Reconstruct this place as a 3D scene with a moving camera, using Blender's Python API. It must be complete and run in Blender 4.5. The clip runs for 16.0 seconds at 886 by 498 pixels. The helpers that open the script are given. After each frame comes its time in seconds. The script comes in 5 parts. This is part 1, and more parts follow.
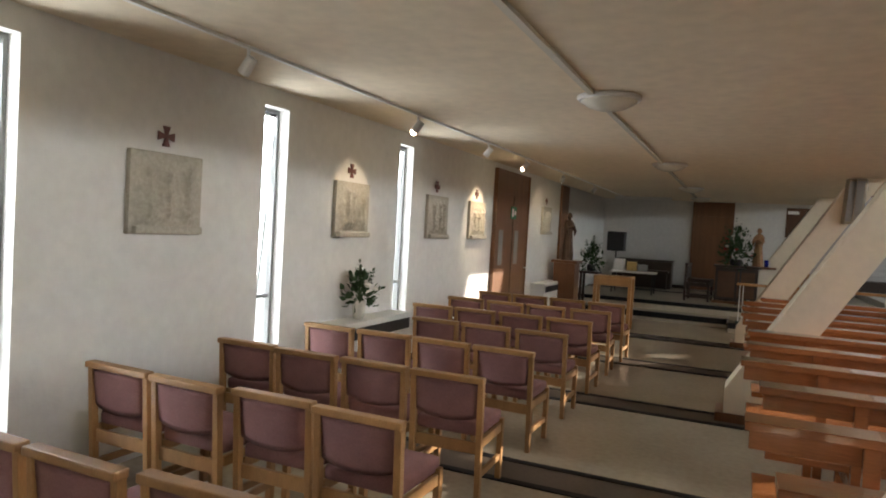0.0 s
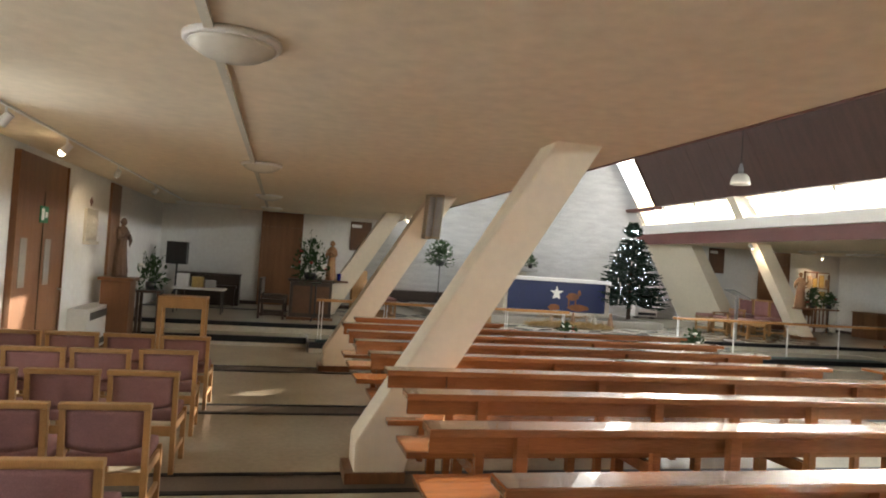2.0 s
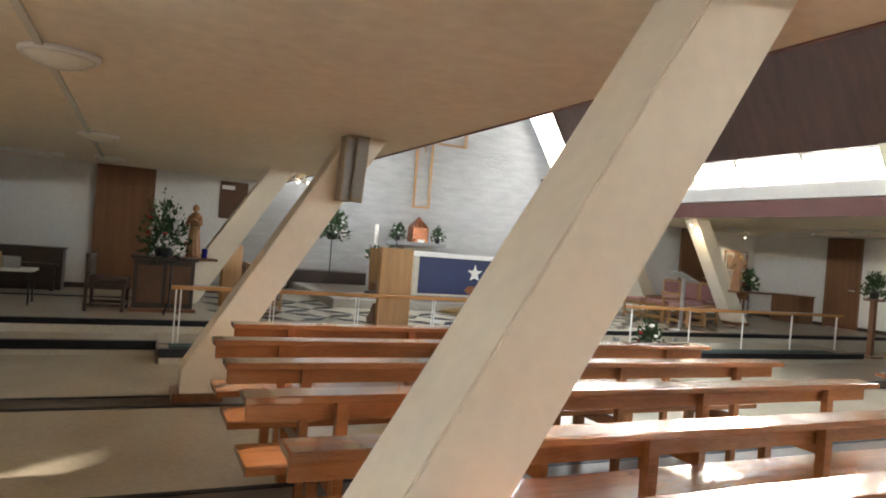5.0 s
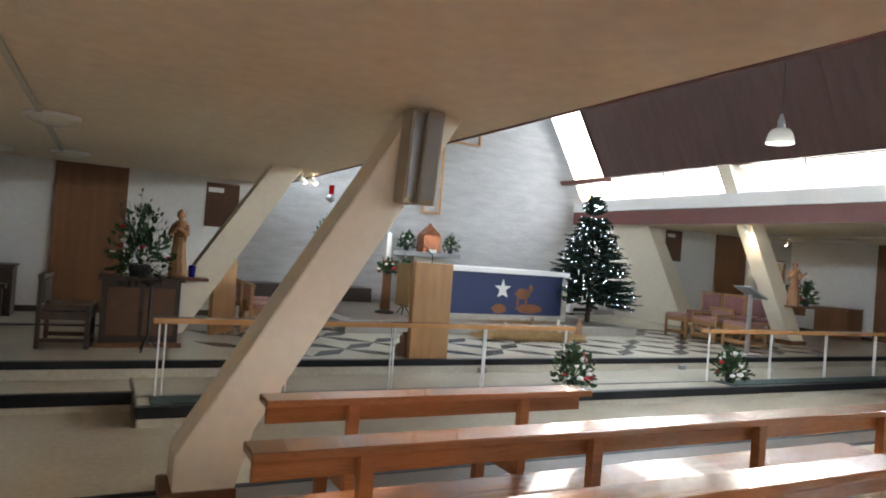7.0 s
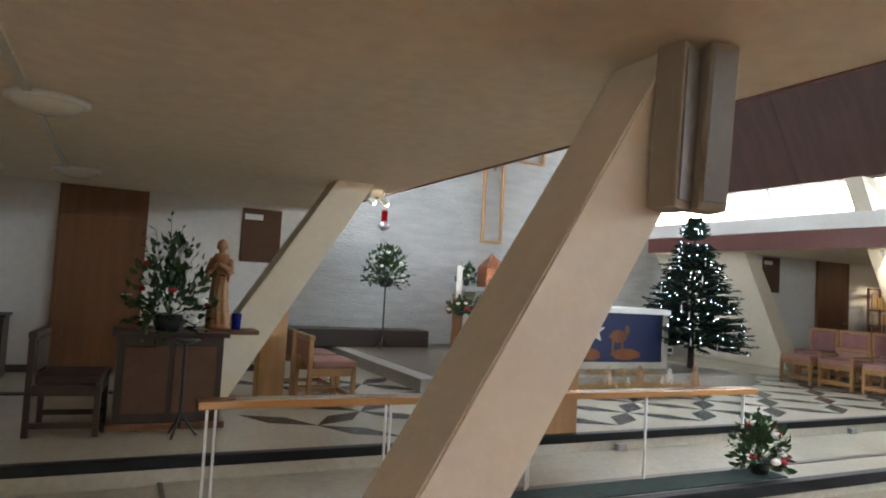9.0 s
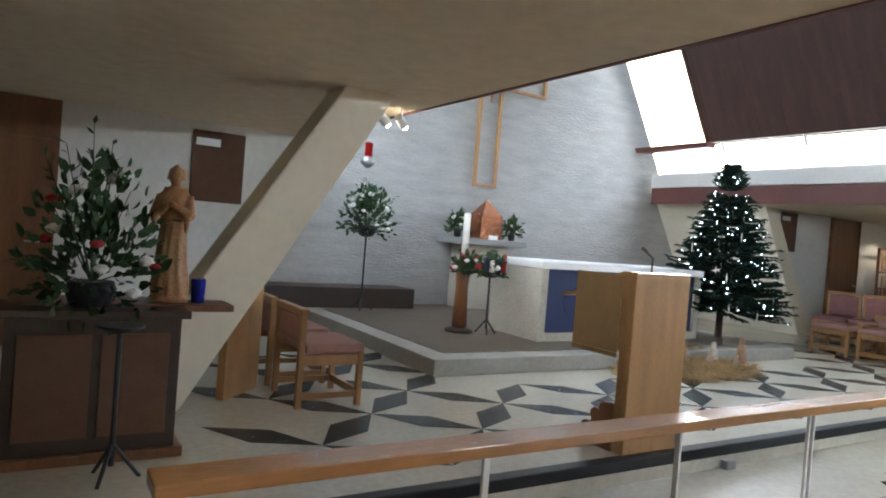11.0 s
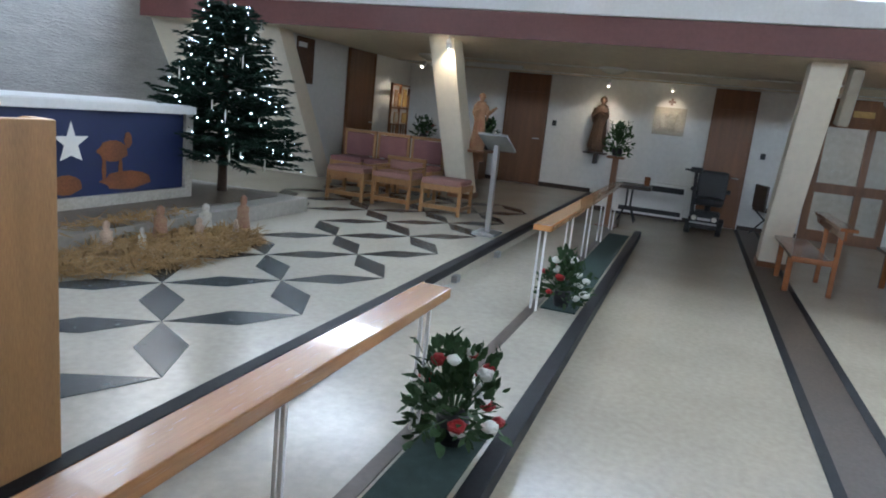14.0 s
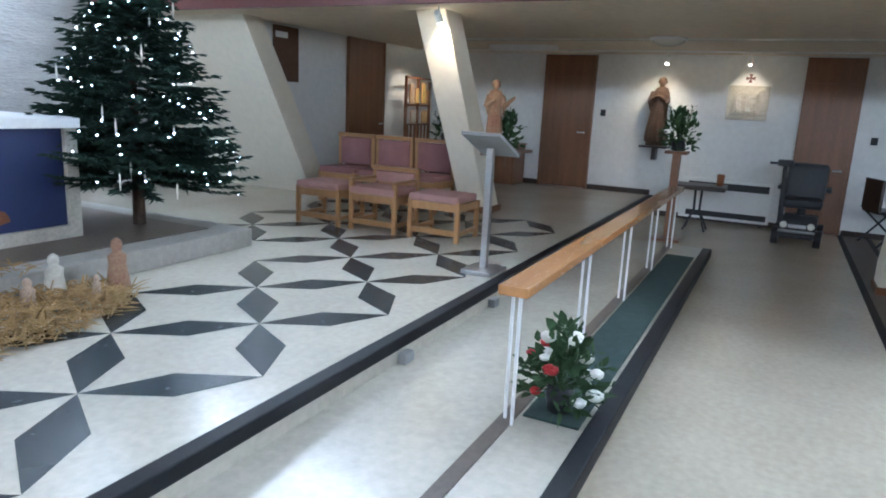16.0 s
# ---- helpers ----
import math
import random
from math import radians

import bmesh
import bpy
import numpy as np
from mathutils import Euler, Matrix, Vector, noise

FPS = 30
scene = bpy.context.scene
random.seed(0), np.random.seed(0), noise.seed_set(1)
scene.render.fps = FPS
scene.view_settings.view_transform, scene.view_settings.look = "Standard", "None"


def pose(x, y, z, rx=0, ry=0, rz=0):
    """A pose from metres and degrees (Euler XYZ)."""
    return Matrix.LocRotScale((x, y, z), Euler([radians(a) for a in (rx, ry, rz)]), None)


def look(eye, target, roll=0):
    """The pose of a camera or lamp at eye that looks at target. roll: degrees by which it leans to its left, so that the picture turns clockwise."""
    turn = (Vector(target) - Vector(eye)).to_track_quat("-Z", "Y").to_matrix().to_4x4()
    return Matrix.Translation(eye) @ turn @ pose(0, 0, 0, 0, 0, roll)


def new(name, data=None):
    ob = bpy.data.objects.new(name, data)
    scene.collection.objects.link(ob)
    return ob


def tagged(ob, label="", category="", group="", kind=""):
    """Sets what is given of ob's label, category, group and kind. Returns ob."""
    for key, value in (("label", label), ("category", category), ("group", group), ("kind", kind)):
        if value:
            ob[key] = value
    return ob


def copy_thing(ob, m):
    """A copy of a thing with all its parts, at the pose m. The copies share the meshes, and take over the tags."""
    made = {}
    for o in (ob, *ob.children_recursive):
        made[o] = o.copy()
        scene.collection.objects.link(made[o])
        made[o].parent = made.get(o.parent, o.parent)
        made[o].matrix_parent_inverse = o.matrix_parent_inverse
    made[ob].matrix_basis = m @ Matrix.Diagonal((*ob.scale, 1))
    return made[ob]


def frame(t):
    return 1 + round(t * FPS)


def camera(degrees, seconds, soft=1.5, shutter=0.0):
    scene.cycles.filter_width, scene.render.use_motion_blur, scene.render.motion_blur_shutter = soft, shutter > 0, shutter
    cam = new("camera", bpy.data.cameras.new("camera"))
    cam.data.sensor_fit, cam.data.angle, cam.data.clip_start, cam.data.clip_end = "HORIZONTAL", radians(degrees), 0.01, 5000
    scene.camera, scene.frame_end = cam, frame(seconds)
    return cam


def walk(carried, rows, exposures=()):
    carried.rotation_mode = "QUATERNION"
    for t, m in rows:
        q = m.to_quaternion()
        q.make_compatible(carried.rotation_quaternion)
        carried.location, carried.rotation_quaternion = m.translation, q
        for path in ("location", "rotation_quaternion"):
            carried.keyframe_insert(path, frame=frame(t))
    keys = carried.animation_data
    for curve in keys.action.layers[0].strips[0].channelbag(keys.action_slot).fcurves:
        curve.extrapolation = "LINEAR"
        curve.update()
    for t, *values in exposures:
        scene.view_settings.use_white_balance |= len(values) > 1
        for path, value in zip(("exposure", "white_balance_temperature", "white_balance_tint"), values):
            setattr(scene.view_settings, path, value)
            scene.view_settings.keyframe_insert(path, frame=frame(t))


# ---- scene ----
cam = camera(67.3, 16.0, soft=1.9)
METRES, EYE, TILT, LEAN, TURN = 17.25, 1.61, 0.0, 0.0, 24.1
ROWS = [
    (0.0, 0.0, 0.0, 0.0035, 0.11, -1.95, -3.26),
    (0.5, -0.0098, 0.0244, 0.0037, -10.84, -1.74, -2.67),
    (1.0, -0.0157, 0.0521, 0.0035, -20.38, -1.96, -3.26),
    (1.5, -0.0091, 0.0782, 0.0038, -29.56, -1.35, -3.89),
    (2.0, 0.0044, 0.1071, 0.0045, -37.68, 1.28, -3.81),
    (2.5, 0.0167, 0.1327, 0.0048, -47.76, 2.81, -4.02),
    (3.0, 0.0348, 0.1628, 0.0038, -49.37, 3.33, -3.2),
    (3.5, 0.0498, 0.189, 0.0036, -45.98, 2.47, -3.81),
    (6.0, 0.12, 0.3293, 0.0037, -50.15, -2.46, -5.2),
    (6.5, 0.1301, 0.3603, 0.0042, -48.69, -3.57, -5.36),
    (7.0, 0.1443, 0.3895, 0.0058, -50.92, 0.42, -4.26),
    (7.5, 0.1588, 0.4193, 0.0054, -51.14, 1.9, -3.31),
    (8.0, 0.17, 0.4516, 0.0065, -52.08, 2.23, -3.04),
    (8.5, 0.1864, 0.4826, 0.0059, -52.48, 3.24, -2.59),
    (9.0, 0.1981, 0.5183, 0.0053, -50.2, 3.16, -3.26),
    (11.5, 0.2747, 0.6481, 0.0074, -60.89, -2.75, -5.5),
    (12.0, 0.2934, 0.6589, 0.0091, -70.67, -3.71, -5.96),
    (12.5, 0.3175, 0.6607, 0.0069, -80.13, -4.81, -6.6),
    (13.0, 0.3444, 0.654, 0.0075, -85.03, -6.89, -7.73),
    (13.5, 0.3734, 0.6476, 0.009, -90.48, -9.87, -7.43),
    (14.0, 0.4063, 0.6339, 0.0075, -93.23, -11.74, -5.81),
    (14.5, 0.4378, 0.6207, 0.0096, -93.96, -9.6, -4.89),
    (15.0, 0.4692, 0.6039, 0.009, -97.17, -10.45, -3.73),
    (15.5, 0.501, 0.5901, 0.0093, -92.51, -11.01, -2.92),
    (16.0, 0.5326, 0.5776, 0.0087, -87.17, -12.37, -2.69),
]
EXPOSURES = [(0.0, 1.15, 6900, 11), (1.5, 1.65, 7500, 11), (3.0, 1.7, 6700, 11), (5.0, 1.8, 7000, 11), (7.0, 1.7, 6400, 10), (9.0, 1.6, 6500, 10), (12.0, 1.45, 5900, 9), (14.0, 1.2, 5700, 9), (15.0, 1.45, 5600, 9), (16.0, 1.8, 5400, 9)]
walk(cam, [(t, pose(0, 0, EYE, TILT, LEAN, TURN) @ pose(METRES * x, METRES * y, METRES * z, 90 + pitch, roll, yaw)) for t, x, y, z, yaw, pitch, roll in ROWS], EXPOSURES)

# plan unit: all places below are in plan units of 1.15 m
S = 1.15

# ---- light ----
world = bpy.data.worlds.new("world")
scene.world = world
world.use_nodes = True
wn = world.node_tree.nodes
sky = wn.new("ShaderNodeTexSky")
sky.sky_type, sky.sun_disc = "NISHITA", False
sky.sun_elevation, sky.sun_rotation = radians(13.0), radians(50.6)
wn["Background"].inputs[1].default_value = 0.13
world.node_tree.links.new(sky.outputs[0], wn["Background"].inputs[0])
SUN = Vector((0.755, 0.62, 0.225)).normalized()
sun = new("sun", bpy.data.lights.new("sun", "SUN"))
sun.data.energy, sun.data.angle, sun.data.color = 5.0, radians(0.5), (1.0, 0.93, 0.84)
sun.matrix_world = look(SUN * 40, (0, 0, 0))


def spot_lamp(at, target, power, size=60, color=(1.0, 0.8, 0.55)):
    lamp = new("spot_light", bpy.data.lights.new("spot_light", "SPOT"))
    lamp.data.energy, lamp.data.spot_size, lamp.data.spot_blend = power, radians(size), 0.8
    lamp.data.color, lamp.data.shadow_soft_size = color, 0.03
    lamp.matrix_world = look(Vector(at) * S, Vector(target) * S)


def sky_panel(at, target, w, h, power):
    lamp = new("window_light", bpy.data.lights.new("window_light", "AREA"))
    lamp.data.shape, lamp.data.size, lamp.data.size_y, lamp.data.energy = "RECTANGLE", w * S, h * S, power
    lamp.data.color = (0.82, 0.91, 1.0)
    lamp.matrix_world = look(Vector(at) * S, Vector(target) * S)
    lamp.visible_camera = True


# ---- materials ----
def material(name, color, rough=0.6, metal=0.0, vary=0.12, scale=6.0, bump=0.0, bump_scale=60.0, stretch=(1, 1, 1), second=None, spec=0.5, rand=0.0, coat=0.0):
    """Two scales of noise over a base colour, with fine relief."""
    m = bpy.data.materials.new(name)
    m.use_nodes = True
    n, ln = m.node_tree.nodes, m.node_tree.links.new
    b = n["Principled BSDF"]
    b.inputs["Metallic"].default_value = metal
    b.inputs["Specular IOR Level"].default_value = spec
    b.inputs["Coat Weight"].default_value = coat
    geo = n.new("ShaderNodeTexCoord")
    mp = n.new("ShaderNodeMapping")
    mp.inputs["Scale"].default_value = stretch
    ln(geo.outputs["Object"], mp.inputs[0])
    big, fine = n.new("ShaderNodeTexNoise"), n.new("ShaderNodeTexNoise")
    big.inputs["Scale"].default_value, big.inputs["Detail"].default_value = scale * 0.25, 4
    fine.inputs["Scale"].default_value, fine.inputs["Detail"].default_value = scale * 4, 6
    ln(mp.outputs[0], big.inputs["Vector"])
    ln(mp.outputs[0], fine.inputs["Vector"])
    add = n.new("ShaderNodeMath")
    add.operation = "ADD"
    ln(big.outputs["Fac"], add.inputs[0])
    ln(fine.outputs["Fac"], add.inputs[1])
    ramp = n.new("ShaderNodeMapRange")
    ramp.inputs["From Min"].default_value, ramp.inputs["From Max"].default_value = 0.7, 1.3
    ln(add.outputs[0], ramp.inputs["Value"])
    mix = n.new("ShaderNodeMix")
    mix.data_type = "RGBA"
    c2 = second or [c * (1 - 2 * vary) for c in color]
    mix.inputs[6].default_value, mix.inputs[7].default_value = (*color, 1), (*c2, 1)
    ln(ramp.outputs[0], mix.inputs[0])
    last = mix.outputs[2]
    if rand:
        info, hsv, mr = n.new("ShaderNodeObjectInfo"), n.new("ShaderNodeHueSaturation"), n.new("ShaderNodeMapRange")
        mr.inputs["To Min"].default_value, mr.inputs["To Max"].default_value = 1 - rand, 1 + rand
        ln(info.outputs["Random"], mr.inputs["Value"])
        ln(mr.outputs[0], hsv.inputs["Value"])
        ln(last, hsv.inputs["Color"])
        last = hsv.outputs[0]
    ln(last, b.inputs["Base Color"])
    rr = n.new("ShaderNodeMapRange")
    rr.inputs["To Min"].default_value, rr.inputs["To Max"].default_value = max(rough - 0.03, 0), min(rough + 0.05, 1)
    ln(fine.outputs["Fac"], rr.inputs["Value"])
    ln(rr.outputs[0], b.inputs["Roughness"])
    if bump:
        bn, bp = n.new("ShaderNodeTexNoise"), n.new("ShaderNodeBump")
        bn.inputs["Scale"].default_value, bn.inputs["Detail"].default_value = bump_scale, 5
        bp.inputs["Strength"].default_value, bp.inputs["Distance"].default_value = bump, 0.02
        ln(mp.outputs[0], bn.inputs["Vector"])
        ln(bn.outputs["Fac"], bp.inputs["Height"])
        ln(bp.outputs[0], b.inputs["Normal"])
    return m


def glow(name, color, power):
    m = bpy.data.materials.new(name)
    m.use_nodes = True
    b = m.node_tree.nodes["Principled BSDF"]
    b.inputs["Base Color"].default_value = (*color, 1)
    b.inputs["Emission Color"].default_value, b.inputs["Emission Strength"].default_value = (*color, 1), power
    return m


def glass(name, color=(1, 1, 1), rough=0.0):
    m = bpy.data.materials.new(name)
    m.use_nodes = True
    b = m.node_tree.nodes["Principled BSDF"]
    b.inputs["Base Color"].default_value = (*color, 1)
    b.inputs["Transmission Weight"].default_value, b.inputs["Roughness"].default_value, b.inputs["IOR"].default_value = 1, rough, 1.1
    return m


M = {
    "plaster": material("white_plaster", (0.72, 0.71, 0.68), 0.85, vary=0.06, scale=3, bump=0.10, bump_scale=35),
    "ceiling": material("cream_ceiling", (0.76, 0.65, 0.49), 0.9, vary=0.08, scale=2, bump=0.14, bump_scale=40),
    "column": material("painted_concrete", (0.78, 0.70, 0.56), 0.7, vary=0.05, scale=3, bump=0.1, bump_scale=30),
    "terrazzo": material("terrazzo", (0.52, 0.455, 0.345), 0.2, vary=0.10, scale=5, bump=0.02, bump_scale=14),
    "terrazzo2": material("pale_terrazzo", (0.55, 0.505, 0.41), 0.2, vary=0.10, scale=5, bump=0.02, bump_scale=14),
    "band": material("dark_floor_band", (0.125, 0.095, 0.07), 0.35, vary=0.15, scale=9, spec=0.3),
    "black": material("black_nosing", (0.016, 0.016, 0.018), 0.5, vary=0.2, scale=20, spec=0.2),
    "inlay": material("black_terrazzo", (0.035, 0.043, 0.046), 0.25, vary=0.05, scale=3, rand=0.12),
    "dais": material("grey_limestone", (0.33, 0.305, 0.265), 0.6, vary=0.12, scale=6, bump=0.1, bump_scale=50),
    "mat": material("green_carpet", (0.05, 0.085, 0.075), 0.95, vary=0.2, scale=60, bump=0.5, bump_scale=300),
    "stone": material("rough_white_brick", (0.46, 0.45, 0.43), 0.9, vary=0.14, scale=7, bump=1.0, bump_scale=8, stretch=(1, 1, 4.5)),
    "roof": material("dark_stained_boards", (0.085, 0.040, 0.030), 0.5, vary=0.22, scale=5, bump=0.2, bump_scale=20, stretch=(1, 6, 1)),
    "maroon": material("maroon_paint", (0.16, 0.055, 0.045), 0.5, vary=0.1),
    "trim": material("white_paint", (0.76, 0.75, 0.72), 0.5, vary=0.05),
    "pew": material("orange_pine", (0.37, 0.135, 0.045), 0.24, vary=0.2, scale=7, bump=0.08, bump_scale=20, stretch=(0.5, 9, 9), rand=0.12, coat=0.5),
    "ledge": material("varnished_pine_ledge", (0.34, 0.13, 0.05), 0.15, vary=0.2, scale=7, bump=0.04, bump_scale=14, stretch=(0.5, 9, 9), rand=0.12, coat=0.7),
    "oak": material("light_oak", (0.45, 0.24, 0.09), 0.42, vary=0.16, scale=7, bump=0.06, bump_scale=25, stretch=(7, 7, 1), rand=0.06),
    "rail": material("varnished_oak", (0.46, 0.22, 0.08), 0.25, vary=0.12, scale=5, stretch=(0.5, 9, 9), coat=0.4),
    "chairwood": material("beech", (0.40, 0.21, 0.08), 0.4, vary=0.14, scale=8, stretch=(6, 6, 1), rand=0.12),
    "fabric": material("mauve_fabric", (0.29, 0.14, 0.135), 0.95, vary=0.12, scale=30, bump=0.4, bump_scale=250, rand=0.08),
    "door": material("teak_veneer", (0.22, 0.095, 0.038), 0.4, vary=0.2, scale=5, stretch=(8, 8, 0.7), bump=0.05),
    "darkwood": material("dark_wood", (0.045, 0.026, 0.018), 0.4, vary=0.2, scale=6, stretch=(1, 6, 6)),
    "board": material("brown_hessian", (0.13, 0.065, 0.035), 0.85, vary=0.15, scale=40, bump=0.3, bump_scale=200),
    "relief": material("cast_stone", (0.50, 0.46, 0.38), 0.85, vary=0.15, scale=9, bump=0.3, bump_scale=40),
    "lampglass": material("opal_glass", (0.75, 0.72, 0.62), 0.25, vary=0.04),
    "grey": material("grey_enamel", (0.28, 0.28, 0.27), 0.45, vary=0.08),
    "speaker": material("beige_grille", (0.36, 0.31, 0.23), 0.6, vary=0.1, scale=40, bump=0.3, bump_scale=300),
    "metal": material("brushed_steel", (0.55, 0.55, 0.55), 0.3, metal=1.0, vary=0.06),
    "blackplastic": material("black_plastic", (0.02, 0.02, 0.022), 0.45, vary=0.2),
    "copper": material("polished_copper", (0.52, 0.21, 0.11), 0.25, metal=0.9, vary=0.02, scale=2),
    "white": material("white_cloth", (0.78, 0.78, 0.76), 0.85, vary=0.05, bump=0.1),
    "needle": material("fir_needles", (0.026, 0.060, 0.038), 0.6, vary=0.35, scale=15, spec=0.2),
    "leaf": material("green_leaves", (0.06, 0.115, 0.045), 0.65, vary=0.3, scale=25, spec=0.2),
    "bark": material("bark", (0.07, 0.045, 0.03), 0.9, vary=0.2, bump=0.5),
    "petal": material("white_petals", (0.82, 0.80, 0.74), 0.7, vary=0.06, scale=40),
    "red": material("red_petals", (0.45, 0.02, 0.02), 0.6, vary=0.2, scale=40),
    "straw": material("straw", (0.38, 0.235, 0.085), 0.8, vary=0.25, scale=30),
    "pink": material("dusty_pink_fabric", (0.42, 0.23, 0.20), 0.95, vary=0.1, scale=30, bump=0.3, bump_scale=200),
    "gold": material("gilt", (0.60, 0.40, 0.13), 0.45, vary=0.2),
    "robe": material("painted_robe", (0.20, 0.08, 0.05), 0.65, vary=0.25, scale=14, second=(0.30, 0.20, 0.11), bump=0.2),
    "gildclay": material("gilded_carving", (0.42, 0.27, 0.11), 0.5, vary=0.3, scale=16, second=(0.33, 0.12, 0.06), bump=0.2),
    "brownrobe": material("brown_robe", (0.10, 0.055, 0.03), 0.7, vary=0.25, scale=14, bump=0.2),
    "paleclay": material("painted_clay", (0.50, 0.36, 0.26), 0.8, vary=0.3, scale=30),
    "night": material("night_sky_paint", (0.008, 0.016, 0.085), 0.5, vary=0.2, scale=4, second=(0.010, 0.020, 0.07)),
    "orange": material("orange_paint", (0.26, 0.085, 0.02), 0.6, vary=0.25, scale=12),
    "blue": material("blue_glass", (0.01, 0.015, 0.25), 0.1, vary=0.1),
    "green": material("green_sign", (0.02, 0.25, 0.12), 0.5, vary=0.05),
    "ground": material("paving", (0.32, 0.31, 0.28), 0.9, vary=0.12, scale=2),
    "glass": glass("clear_glass"),
    "redglass": glass("ruby_glass", (0.6, 0.02, 0.02)),
    "tan": material("tan_cloth", (0.36, 0.22, 0.09), 0.8, vary=0.12, scale=30, bump=0.2, bump_scale=150),
    "bulb": glow("warm_bulb", (1.0, 0.86, 0.62), 18.0),
    "led": glow("fairy_led", (0.72, 0.83, 1.0), 10.0),
}


# ---- builders ----
def bx(bm, x0, x1, y0, y1, z0, z1, m=None):
    vs = [bm.verts.new(Vector(p) if m is None else m @ Vector(p)) for p in
          ((x0, y0, z0), (x1, y0, z0), (x1, y1, z0), (x0, y1, z0), (x0, y0, z1), (x1, y0, z1), (x1, y1, z1), (x0, y1, z1))]
    for f in ((3, 2, 1, 0), (4, 5, 6, 7), (0, 1, 5, 4), (1, 2, 6, 5), (2, 3, 7, 6), (3, 0, 4, 7)):
        bm.faces.new([vs[i] for i in f])
    return bm


def box(x0, x1, y0, y1, z0, z1, bevel=0.0, m=None):
    bm = bx(bmesh.new(), x0, x1, y0, y1, z0, z1, m)
    if bevel:
        bmesh.ops.bevel(bm, geom=bm.edges[:], offset=bevel, segments=2, affect="EDGES", profile=0.6)
    return bm


def rod(bm, a, b, r0, r1=None, n=10):
    a, b = Vector(a), Vector(b)
    r1 = r0 if r1 is None else r1
    q = (b - a).to_track_quat("Z", "Y")
    rings = []
    for c, r in ((a, r0), (b, r1)):
        rings.append([bm.verts.new(c + q @ Vector((r * math.cos(2 * math.pi * i / n), r * math.sin(2 * math.pi * i / n), 0))) for i in range(n)])
    for i in range(n):
        bm.faces.new((rings[0][i], rings[0][(i + 1) % n], rings[1][(i + 1) % n], rings[1][i]))
    bm.faces.new(rings[0][::-1])
    bm.faces.new(rings[1])
    return bm


def lathe(profile, n=20, sx=1.0, sy=1.0, bm=None, at=(0, 0, 0)):
    bm = bm or bmesh.new()
    rings = [[bm.verts.new((at[0] + sx * r * math.cos(2 * math.pi * i / n), at[1] + sy * r * math.sin(2 * math.pi * i / n), at[2] + z)) for i in range(n)] for r, z in profile]
    for a, b in zip(rings, rings[1:]):
        for i in range(n):
            f = bm.faces.new((a[i], a[(i + 1) % n], b[(i + 1) % n], b[i]))
            f.smooth = True
    bm.faces.new(rings[0][::-1])
    bm.faces.new(rings[-1])
    return bm


def ball(bm, at, r, sub=1, jitter=0.0, squash=1.0):
    vs = bmesh.ops.create_icosphere(bm, subdivisions=sub, radius=r)["verts"]
    for v in vs:
        v.co *= 1 + random.uniform(-jitter, jitter)
        v.co.z *= squash
        v.co += Vector(at)
    return bm


def prism_xz(points, y0, y1, bm=None):
    """A profile in x and z, drawn out along y."""
    bm = bm or bmesh.new()
    a = [bm.verts.new((x, y0, z)) for x, z in points]
    b = [bm.verts.new((x, y1, z)) for x, z in points]
    bm.faces.new(a)
    bm.faces.new(b[::-1])
    for i in range(len(points)):
        j = (i + 1) % len(points)
        bm.faces.new((a[j], a[i], b[i], b[j]))
    bmesh.ops.recalc_face_normals(bm, faces=bm.faces[:])
    return bm


def mesh_of(name, bm, mat):
    me = bpy.data.meshes.new(name)
    bm.transform(Matrix.Scale(S, 4))
    bm.to_mesh(me)
    bm.free()
    me.materials.append(M[mat])
    return me


def part(name, bm, mat, parent, label=""):
    ob = new(name, mesh_of(name, bm, mat))
    ob.parent = parent
    return tagged(ob, label)


def piece(name, me, parent, at, rz=0.0, rx=0.0, ry=0.0):
    ob = new(name, me)
    ob.parent = parent
    ob.matrix_basis = pose(*(c * S for c in at), rx, ry, rz)
    return ob


def struct(name, bm, mat, label="", category=""):
    return tagged(new(name, mesh_of(name, bm, mat)), label, category, kind="structure")


def single(name, bm, mat, at, label, category, group="", rz=0):
    ob = new(name, mesh_of(name, bm, mat))
    ob.matrix_basis = place(*at, rz)
    return tagged(ob, label, category, group)


def place(x, y, z, rz=0):
    return pose(x * S, y * S, z * S, 0, 0, rz)


def thing(name, at, label, category, group="", rz=0, kind=""):
    ob = new(name)
    ob.matrix_basis = place(*at, rz)
    return tagged(ob, label, category, group, kind)


MID = 5.57          # the nave's centre line
LEFT, RIGHT = -3.15, 14.3
CEIL = 2.38
BACK = 16.75         # end wall of the aisles
ALTAR_WALL = 18.8
SLOPE = 1.7         # rise of the frames and the roof
EDGE = 1.96         # inner edge of the aisle ceiling


def leg_x(z):
    return 0.03 + (z - 0.27) / SLOPE


# ---- ground outside, floors ----
struct("ground", box(-300, 300, -300, 300, -0.9, -0.5), "ground", "pale paving round the building")
struct("floor", box(LEFT - 0.3, RIGHT + 0.3, -6.3, 19.2, -0.3, 0.0), "terrazzo", "polished grey terrazzo floor")
for k, y in enumerate((-0.05, 2.0, 4.05, 6.1, 8.15, 10.36)):
    bm = box(LEFT, RIGHT, y - 0.38, y - 0.08, 0.0, 0.004)
    struct("trim", bm, "band", "dark floor band across the nave")
    for a in (y - 0.42, y - 0.08):
        struct("trim", box(LEFT, RIGHT, a, a + 0.06, 0.0, 0.007), "black", "black strip in the floor")

